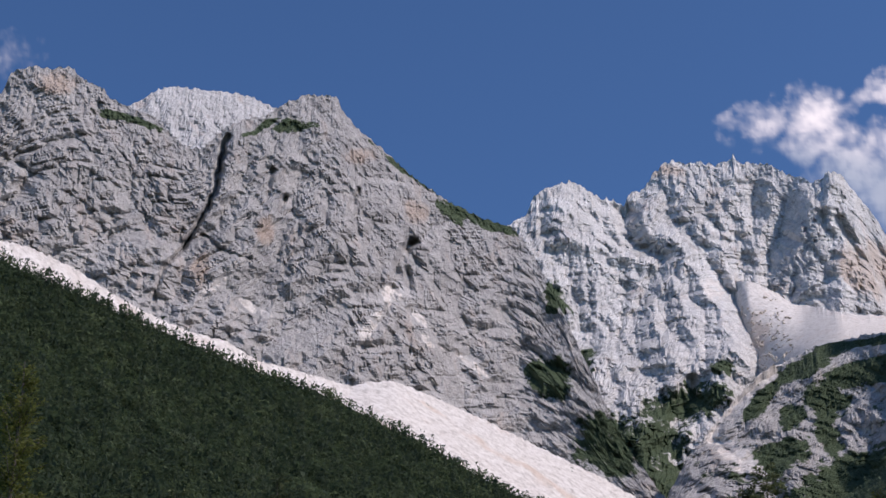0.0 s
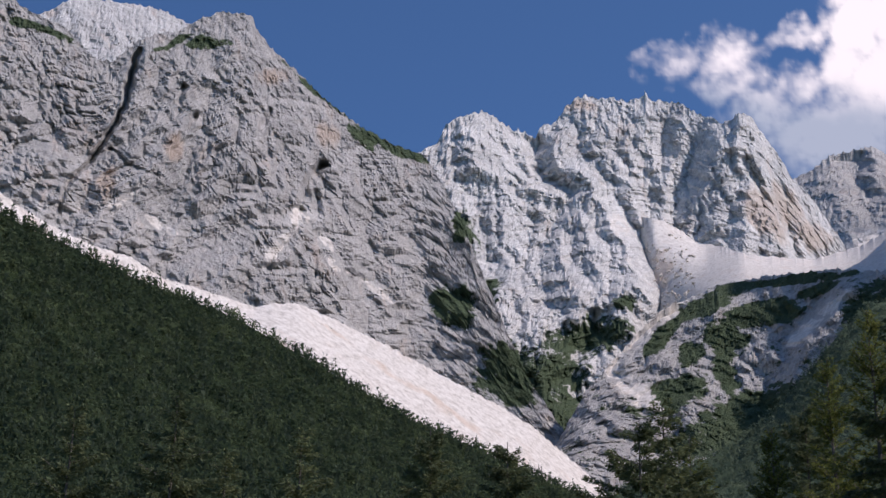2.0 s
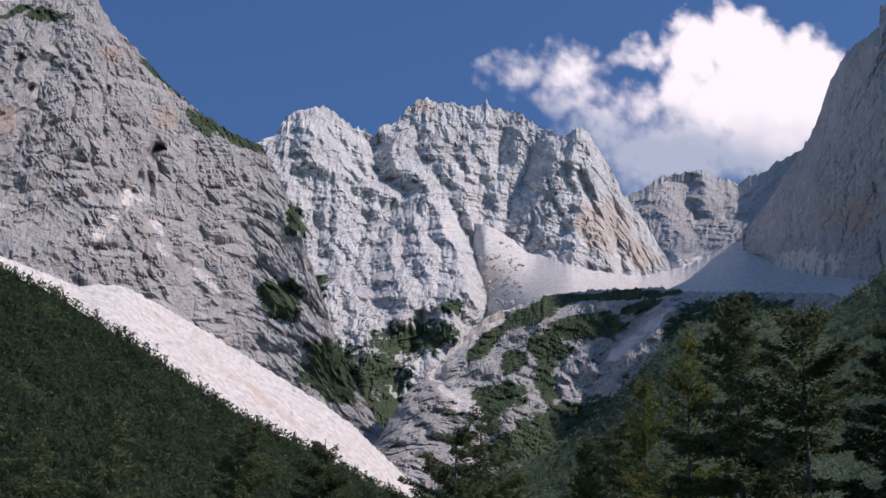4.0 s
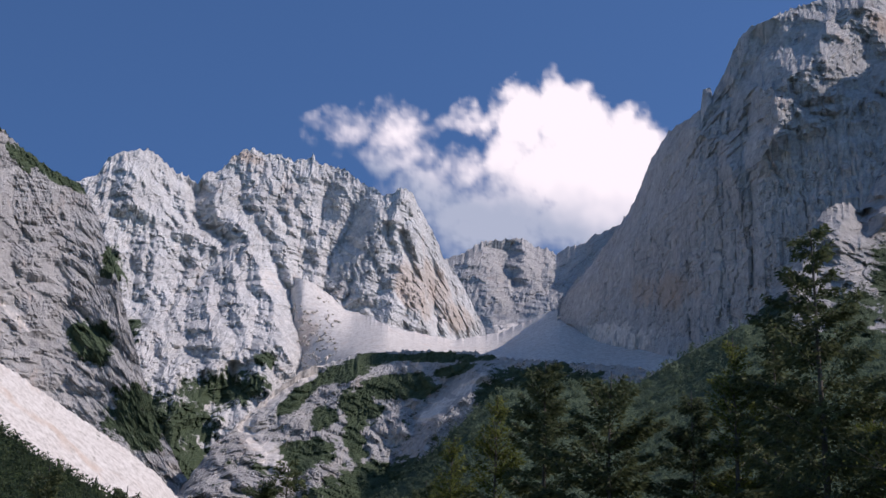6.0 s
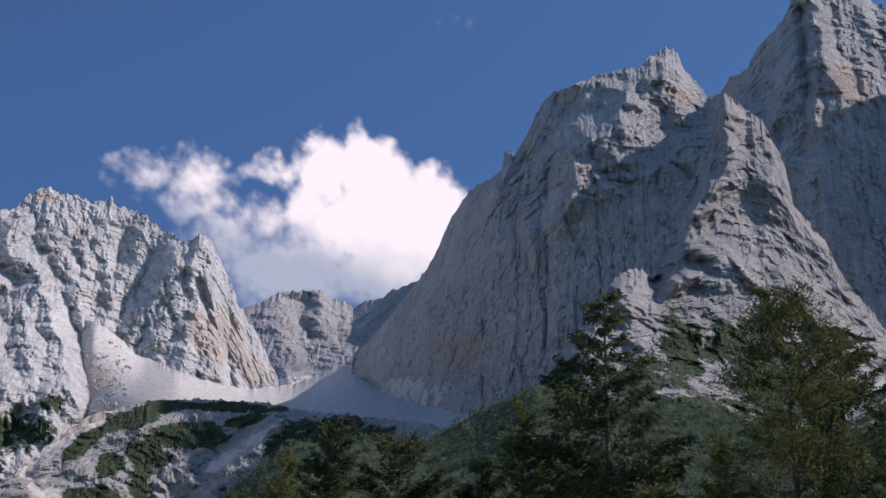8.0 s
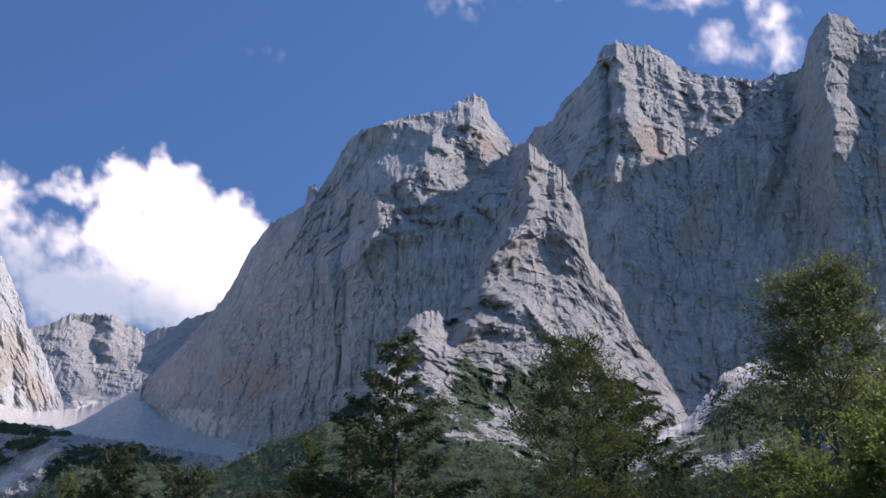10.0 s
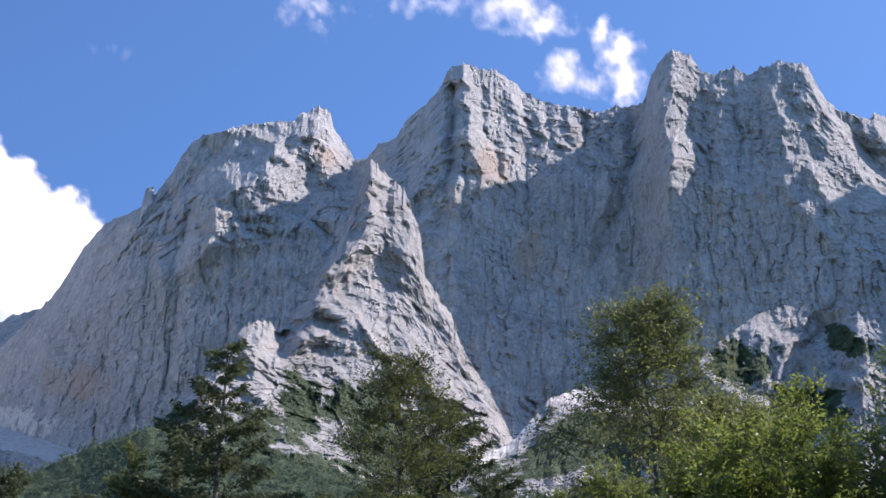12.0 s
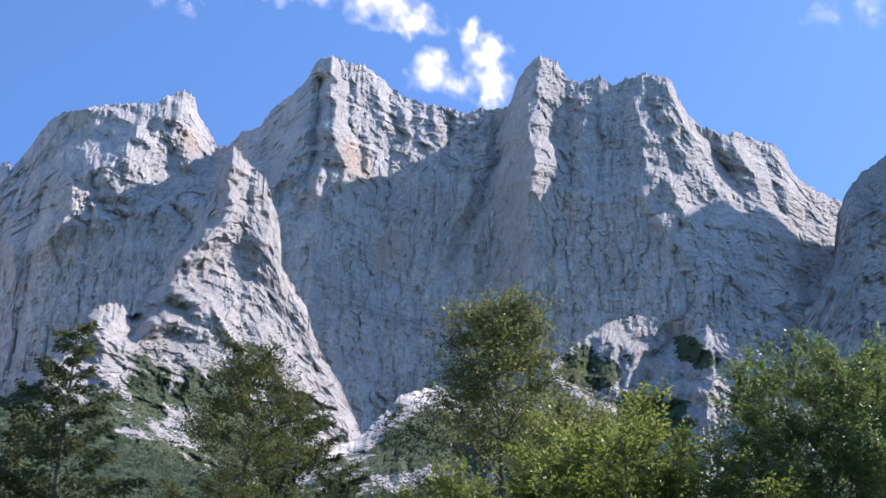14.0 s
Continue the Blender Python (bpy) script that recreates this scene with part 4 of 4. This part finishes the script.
# ---- clouds ----
def cloud(name, label, span, puffs, thin=0.0, seed=0, step=0.09, soft=1.0):
    """A cloud on the sky far behind the mountains: puffs of (bearing, elevation, half width, half height, weight)."""
    b, e = np.arange(span[0], span[1], step), np.arange(span[2], span[3], step)
    B, E = np.meshgrid(b, e)
    q = np.stack([B * 0.9, E, 0 * B + seed], -1)
    wb, we = fractal(q * 0.9, 4, seed, 0.6) * 0.45, fractal(q * 0.9 + 50, 4, seed + 5, 0.6) * 0.45
    dens = np.full_like(B, -1.0)
    for cb, ce, rb, re, w in puffs:
        dens = np.maximum(dens, w * (1.15 - np.hypot((B + wb - cb) / rb, (E + we - ce) / re)))
    puff = sum(0.52 ** k * np.abs(grad_noise(q * 1.25 * 2.03 ** k, seed + 9 + k)) for k in range(5))
    dens = dens + (0.55 * (puff - 0.36) + 0.2 * fractal(q * 1.8, 5, seed + 19, 0.55)) * smooth(dens, -0.6, 0.1) - thin
    edge = np.minimum.reduce([B - b[0], b[-1] - B, E - e[0], e[-1] - E])
    dens = np.where(dens > 0, dens / soft, dens)
    dens = (dens + 1) * smooth(edge, 0, 0.3) - 1
    # painted shading: white towards the top and the right, grey underside
    lit = np.clip((E - 27.9) / 1.9 + 0.35 * (B - 17.5) * (B < 25) * (E < 30) / 3 + 0.25 * fractal(q * 0.8 + 7, 3, seed + 3), 0, 1)
    d = np.cos(np.radians(E)) * 4800
    me = mesh_from(name, polar(B, E, d), grid_faces(len(e), len(b))[:, ::-1], CLOUD, True)
    give(me, "vapour", np.clip(dens, -1, 1.5))
    give(me, "lit", lit)
    return tagged(new(name, me), label, "cloud", kind="structure")


cloud("cloud", "large white sunlit cumulus behind the ridge", (7, 29, 23, 34.5),
      [(19.0, 31.1, 1.15, 1.35, 2.4), (20.6, 31.2, 1.3, 1.3, 2.4), (21.3, 30.4, 1.6, 1.4, 2.4), (23.0, 30.3, 1.5, 1.3, 2.4), (20.9, 29.3, 2.8, 1.7, 2.4), (23.2, 29.0, 1.6, 1.6, 2.4), (18.6, 29.7, 1.0, 1.2, 1.4), (17.3, 30.9, 1.4, 0.55, 0.9), (14.2, 30.4, 1.5, 0.9, 0.9),
       (14.4, 29.5, 1.6, 0.8, 0.9), (12.4, 30.3, 1.2, 0.6, 0.55), (11.3, 30.3, 0.7, 0.5, 0.35), (15.5, 28.6, 1.8, 1.2, 1.0), (18.2, 27.6, 3.2, 1.6, 1.5), (21.6, 27.9, 2.6, 1.6, 1.8), (17.2, 29.2, 1.5, 0.8, 0.9), (16.6, 31.0, 0.9, 0.3, 0.5)], seed=3, soft=1.2)
cloud("cloud", "thin broken white cloud above the towers", (28, 50, 34.5, 41),
      [(44.8, 37.0, 0.9, 0.9, 1.3), (44.0, 38.0, 0.45, 0.6, 0.9), (45.0, 36.2, 0.8, 0.9, 1.2), (42.4, 36.6, 0.9, 0.7, 1.1), (41.4, 38.3, 1.5, 0.75, 1.1), (40.2, 38.9, 1.6, 0.8, 1.0), (43.6, 36.3, 1.0, 0.5, 0.6), (37, 39.0, 2.0, 0.5, 0.55), (32, 38.5, 1.8, 0.5, 0.5), (32.2, 37.8, 0.4, 0.4, 0.4)], seed=8, soft=1.9)
cloud("cloud", "faint wisp of cloud", (20, 27, 34.5, 38), [(23.9, 36.1, 1.0, 0.35, 0.3)], seed=12, soft=2.5)
cloud("cloud", "faint wisp of cloud", (55, 64, 36, 41), [(58.9, 37.9, 0.9, 0.5, 0.35), (60.8, 37.8, 0.8, 0.6, 0.35)], seed=14, soft=2.2)
cloud("cloud", "faint white wisp beside the wall", (-20, -14, 30, 34.5), [(-16.5, 32.2, 0.9, 0.7, 0.4)], seed=16, soft=1.8)


# ---- trees near the camera ----
def part(name, me, parent, label=""):
    ob = new(name, me)
    ob.parent = parent
    return tagged(ob, label)


def tufts(c, way, long, wide, rng, shape=4):
    """Flat pointed sprays from places c along directions way."""
    n = len(c)
    way = way / np.linalg.norm(way, axis=1, keepdims=True)
    side = np.cross(way, rng.normal(size=(n, 3)))
    side /= np.linalg.norm(side, axis=1, keepdims=True) + 1e-9
    long, wide = np.broadcast_to(long, n)[:, None], np.broadcast_to(wide, n)[:, None]
    if shape == 3:
        v = np.stack([c - side * wide / 2, c + side * wide / 2, c + way * long], 1)
        return v.reshape(-1, 3), np.arange(3 * n).reshape(n, 3)
    mid = c + way * long * 0.45
    v = np.stack([c, mid + side * wide / 2, c + way * long, mid - side * wide / 2], 1)
    return v.reshape(-1, 3), np.arange(4 * n).reshape(n, 4)


def rods(a, b, ra, rb, sides=4):
    """Tapered sticks from places a to places b."""
    a, b = np.asarray(a, float), np.asarray(b, float)
    n = len(a)
    way = b - a
    way = way / (np.linalg.norm(way, axis=1, keepdims=True) + 1e-9)
    u = np.cross(way, np.where(np.abs(way[:, 2:]) > 0.9, [[1.0, 0, 0]], [[0, 0, 1.0]]))
    u /= np.linalg.norm(u, axis=1, keepdims=True) + 1e-9
    w = np.cross(way, u)
    ang = np.arange(sides) * 2 * math.pi / sides
    ring = u[:, None] * np.cos(ang)[None, :, None] + w[:, None] * np.sin(ang)[None, :, None]
    ra, rb = np.broadcast_to(ra, n)[:, None, None], np.broadcast_to(rb, n)[:, None, None]
    v = np.concatenate([a[:, None] + ring * ra, b[:, None] + ring * rb], 1)
    k = np.arange(sides)
    f = np.stack([k, (k + 1) % sides, sides + (k + 1) % sides, sides + k], -1)
    return v.reshape(-1, 3), (f[None] + (np.arange(n) * 2 * sides)[:, None, None]).reshape(-1, 4)


def trunk_mesh(height, radius, rng, bend=0.15, mat=None):
    z = np.linspace(0, 1, 14)
    x = bend * np.cumsum(rng.normal(size=14)) * 0.35
    y = bend * np.cumsum(rng.normal(size=14)) * 0.35
    line = np.stack([x - x[0], y - y[0], z * height - 0.3], -1)
    r = radius * (1 - z) ** 0.9 + 0.015
    r[0] *= 1.35
    v, f = rods(line[:-1], line[1:], r[:-1], r[1:], 8)
    return mesh_from("trunk", v, f, mat or BARK, True), line


def conifer(name, label, height, radius, seed, mat, bare=0.08, droop=0.35, thick=1.0, rise=0.0, power=0.75, gaps=0.12, spray=0.24, space=1.0):
    """A conifer: trunk, whorls of drooping branches, and sprays of needles along them."""
    rng = np.random.default_rng(seed)
    root = new(name)
    me, line = trunk_mesh(height, height * 0.009, rng, 0.08)
    part("trunk", me, root)
    a, b, c, way, bulk = [], [], [], [], []
    z = bare * height
    while z < height * 0.985:
        left = 1 - z / height
        for k in range(rng.integers(5, 9)):
            if rng.random() < gaps:
                continue
            ang = rng.random() * 6.283
            long = radius * (left / (1 - bare)) ** power * rng.uniform(0.7, 1.12) * (0.95 + 0.1 * math.sin(z * 1.7 + seed)) + 0.08
            long = min(long, 4.2)
            d = np.array([math.cos(ang), math.sin(ang), 0])
            x, y = np.interp(z, line[:, 2], line[:, 0]), np.interp(z, line[:, 2], line[:, 1])
            start = np.array([x, y, z + rng.normal() * 0.15])
            sag = droop * (0.3 + left) * rng.uniform(0.6, 1.3)
            lift = rise + 0.55 * (1 - left) ** 2
            path = lambda s: start + d * long * s + np.array([0, 0, 1]) * long * (lift * s - sag * s * s * (1.6 - s))
            q = [path(s) for s in (0, 0.5, 1.0)]
            a += q[:-1]
            b += q[1:]
            low = z < 0.55 * height
            n = max(10, int(long * (150 if rise < 0.15 else 110) * thick * (0.12 if low else 1.0)))
            k1 = rng.random(n) ** 0.9 * 0.98 + 0.04
            at = start + d * long * k1[:, None] + np.array([0, 0, 1.0]) * (long * (lift * k1 - sag * k1 * k1 * (1.6 - k1)))[:, None]
            lat = np.array([-d[1], d[0], 0])
            off = rng.uniform(-1, 1, n) * (0.2 * long * np.clip(1.03 - k1, 0, 1) ** 0.7 + 0.05)
            hang = rng.random(n) ** 2 * (0.16 + 0.3 * left) * (1 if rise < 0.02 else 0.3)
            c.append(at + lat * off[:, None] - np.array([0, 0, 1.0]) * hang[:, None] + rng.normal(size=(n, 3)) * 0.04)
            way.append(d * rng.uniform(0.3, 1.0, n)[:, None] + lat * (np.sign(off) * rng.uniform(0.2, 0.8, n))[:, None] + rng.normal(size=(n, 3)) * 0.25 + np.array([0, 0, -0.35 * (0.5 + left) + 1.4 * rise]))
            bulk.append(np.full(n, 2.1 if low else 1.0))
        z += rng.uniform(0.4, 0.75) * (0.5 + 0.9 * left) * space
    a, b, c, way = np.array(a), np.array(b), np.concatenate(c), np.concatenate(way)
    tall = 1 - a[:, 2] / height
    v, f = rods(a, b, 0.012 + 0.035 * tall, 0.008 + 0.02 * tall, 3)
    tagged(part("branch_work", mesh_from("branch_work", v, f, BARK), root), kind="stuff")
    size = spray * np.concatenate(bulk) * rng.uniform(0.6, 1.3, len(c)) * (0.6 + 0.5 * (1 - c[:, 2] / height))
    v, f = tufts(c, way, size, size * 0.5, rng, 3)
    tagged(part("needles", mesh_from("needles", v, f, mat), root), kind="stuff")
    return tagged(root, label, "tree", "trees in the valley")


def broadleaf(name, label, height, radius, seed, mat, leaf=0.085, low=0.2, rise=0.75, crown=0.8, limbs=44, twigs=15, sprays=5, leaves=13, loose=0.1, tip=0.0):
    """A broadleaf tree: limbs that bend upwards, twigs along them, and leaves along the twigs' ends, with gaps between."""
    rng = np.random.default_rng(seed)
    root = new(name)
    me, line = trunk_mesh(height * 0.88, height * 0.011, rng, 0.3)
    part("trunk", me, root)
    h = low + (0.98 - low) * ((np.arange(limbs) + rng.random(limbs)) / limbs) ** 0.7
    k = (h - low) / (1 - low)
    start = np.stack([np.interp(h * height, line[:, 2], line[:, 0]), np.interp(h * height, line[:, 2], line[:, 1]), h * height * 0.97], -1)
    ang = np.arange(limbs) * 2.4 + rng.normal(size=limbs) * 0.4
    shape = np.sin(math.pi * np.clip(0.16 + 0.8 * k, 0, 1)) ** 0.7 * (1 - tip) + tip * (1.02 - k) ** crown
    reach = np.minimum(radius * shape, 4.6) * rng.uniform(0.6, 1.15, limbs) + 0.3
    flat = np.stack([np.cos(ang), np.sin(ang), 0 * ang], -1)
    steep = (rise * rng.uniform(0.55, 1.3, limbs) * (0.45 + 0.9 * k))[:, None] * np.array([0, 0, 1.0])
    at = lambda s, m: start[m] + (flat[m] * s[:, None] + steep[m] * (0.55 * s + 0.45 * s * s)[:, None]) * reach[m][:, None]
    every, grid = np.arange(limbs), np.linspace(0, 1, 5)
    a = [at(np.full(limbs, s), every) for s in grid[:-1]]
    b = [at(np.full(limbs, s), every) for s in grid[1:]]
    thick = 0.0045 * height * (1.1 - h) + 0.012
    ra, rb = [thick * (1.05 - s) for s in grid[:-1]], [thick * (1.05 - s) for s in grid[1:]]
    m = np.repeat(every, twigs)
    s = rng.uniform(0.22, 1.0, len(m))
    p = at(s, m)
    ahead = flat[m] + steep[m] * 0.9
    way = ahead / np.linalg.norm(ahead, axis=1, keepdims=True) + rng.normal(size=(len(m), 3)) * (0.75, 0.75, 0.5)
    e = p + way * (reach[m] * 0.3 * (1.25 - s) * rng.uniform(0.5, 1.2, len(m)) + 0.2)[:, None]
    a.append(p), b.append(e), ra.append(np.full(len(m), 0.016)), rb.append(np.full(len(m), 0.007))
    j = np.repeat(np.arange(len(m)), sprays)
    f0 = rng.uniform(0.25, 1.0, len(j))[:, None]
    p2 = p[j] + (e[j] - p[j]) * f0
    e2 = p2 + (e - p)[j] * 0.35 + rng.normal(size=(len(j), 3)) * (0.32, 0.32, 0.2) * (radius / 5)
    a.append(p2), b.append(e2), ra.append(np.full(len(j), 0.007)), rb.append(np.full(len(j), 0.003))
    v, f = rods(np.concatenate(a), np.concatenate(b), np.concatenate(ra), np.concatenate(rb), 3)
    squat = np.array([1, 1, height / e2[:, 2].max()])
    tagged(part("limb_work", mesh_from("limb_work", v * squat, f, BARK), root), kind="stuff")
    i = np.repeat(np.arange(len(j)), leaves)
    c = p2[i] + (e2[i] - p2[i]) * rng.uniform(0.05, 1.1, len(i))[:, None] + rng.normal(size=(len(i), 3)) * loose
    turn = (e2 - p2)[i]
    turn = turn / (np.linalg.norm(turn, axis=1, keepdims=True) + 1e-9) + rng.normal(size=(len(i), 3)) * (0.8, 0.8, 0.45) + (0, 0, -0.15)
    size = leaf * rng.uniform(0.65, 1.4, len(i))
    v, f = tufts(c, turn, size * 1.6, size, rng, 3)
    tagged(part("leaves", mesh_from("leaves", v * squat, f, mat), root), kind="stuff")
    return tagged(root, label, "tree", "trees in the valley")


def stand(tree, height, b, e, d, turn):
    """Sets a tree of that height so that its tip stands at bearing b and elevation e from the eye, d metres off."""
    tall = EYE + d * math.tan(radians(e)) + 0.2
    x, y = d * math.sin(radians(b)), d * math.cos(radians(b))
    tree.scale = (tall / height,) * 3
    tree.matrix_basis = Matrix.LocRotScale((x, y, -0.2), Euler((0, 0, turn)), (tall / height,) * 3)


KINDS = {
    "spruce": [(conifer, ("spruce_tree", "tall dark spruce with drooping branches", 26, 7.0, 11, SPRUCE), dict(power=0.8, droop=0.42, space=1.5)), (conifer, ("spruce_tree", "dark spruce with ragged open branches", 24, 7.0, 12, SPRUCE), dict(gaps=0.22, droop=0.34, power=0.8, space=1.5))],
    "fir": [(conifer, ("fir_tree", "dark fir with flat spreading branches", 24, 8.0, 13, SPRUCE), dict(space=2.0, droop=0.2, gaps=0.12, rise=0.06, power=0.8)), (conifer, ("fir_tree", "dark broad-topped fir with level branches", 22, 8.0, 14, SPRUCE), dict(space=2.0, droop=0.18, gaps=0.15, rise=0.08, power=0.8))],
    "larch": [(conifer, ("larch_tree", "light green larch with thin open crown", 25, 3.9, 15, LARCH), dict(droop=0.02, rise=0.3, gaps=0.25, thick=0.8, spray=0.18)), (conifer, ("larch_tree", "yellowish green larch with airy branches", 24, 3.6, 16, LARCH), dict(droop=0.05, rise=0.25, gaps=0.2, thick=0.85, spray=0.18))],
    "beech": [(broadleaf, ("beech_tree", "leafy deep green beech crown", 22, 3.6, 17, BEECH), dict(rise=0.8, leaf=0.055, low=0.4, sprays=6, leaves=15, loose=0.07)), (broadleaf, ("beech_tree", "green beech with layered sprays", 24, 3.6, 18, BEECH), dict(rise=0.6, leaf=0.055, low=0.4, sprays=6, leaves=15, loose=0.07))],
    "hornbeam": [(broadleaf, ("hornbeam_tree", "olive green leafy tree with a pointed open crown", 26, 7.6, 21, OLIVE), dict(rise=0.22, tip=1.0, crown=1.2, low=0.4, limbs=56, twigs=15, sprays=5, leaves=13, leaf=0.05, loose=0.06))],
    "birch": [(broadleaf, ("birch_tree", "thin yellow-green birch with an airy pointed crown", 26, 6.8, 23, LARCH), dict(rise=0.4, tip=1.0, crown=1.1, low=0.4, limbs=46, twigs=12, sprays=5, leaves=13, leaf=0.045, loose=0.06))],
    "maple": [(broadleaf, ("maple_tree", "bright yellow-green maple crown", 18, 3.2, 19, MAPLE), dict(rise=0.8, leaf=0.055, limbs=36, low=0.4, sprays=6, leaves=15, loose=0.07))],
}
# kind, bearing, elevation of the tip, metres off
TREES = [
    ("larch", -14.76, 22.7, 48), ("spruce", -9.23, 18.71, 62), ("spruce", -5.82, 19.35, 60), ("spruce", -4.0, 17.58, 66), ("spruce", -1.44, 18.38, 64), ("spruce", 3.1, 18.6, 68), ("spruce", 5.73, 18.14, 66),
    ("fir", 10.31, 18.93, 64), ("spruce", 11.2, 19.37, 70), ("larch", 12.1, 18.3, 75), ("larch", 14.8, 18.4, 62), ("spruce", 16.0, 19.15, 78), ("larch", 16.82, 20.6, 70), ("larch", 18.4, 22.13, 66),
    ("spruce", 20.18, 23.35, 62), ("fir", 22.45, 22.97, 60), ("spruce", 25.45, 22.3, 64), ("larch", 26.78, 24.07, 62), ("spruce", 29.7, 27.5, 56), ("spruce", 28.2, 24.3, 62), ("birch", 35.88, 27.7, 55),
    ("fir", 38.3, 25.88, 62), ("fir", 39.72, 23.82, 64), ("hornbeam", 46.3, 29.7, 50), ("hornbeam", 48.6, 26.0, 62), ("maple", 47.8, 24.45, 44), ("maple", 49.94, 25.62, 46), ("maple", 51.2, 24.7, 44),
    ("beech", 56.26, 26.76, 46), ("beech", 57.97, 27.56, 48), ("beech", 59.6, 26.6, 47), ("larch", 33.9, 22.6, 60), ("larch", 31.6, 22.5, 66),
]
made, turn = {}, np.random.default_rng(99)
for kind, b, e, d in TREES:
    models = KINDS[kind]
    k = int(turn.integers(len(models)))
    key = (kind, k)
    height = models[k][1][2]
    if key in made:
        tree = copy_thing(made[key], Matrix())
    else:
        maker, args, extra = models[k]
        tree = made[key] = maker(*args, **extra)
    stand(tree, height, b, e, d, float(turn.random() * 6.28))
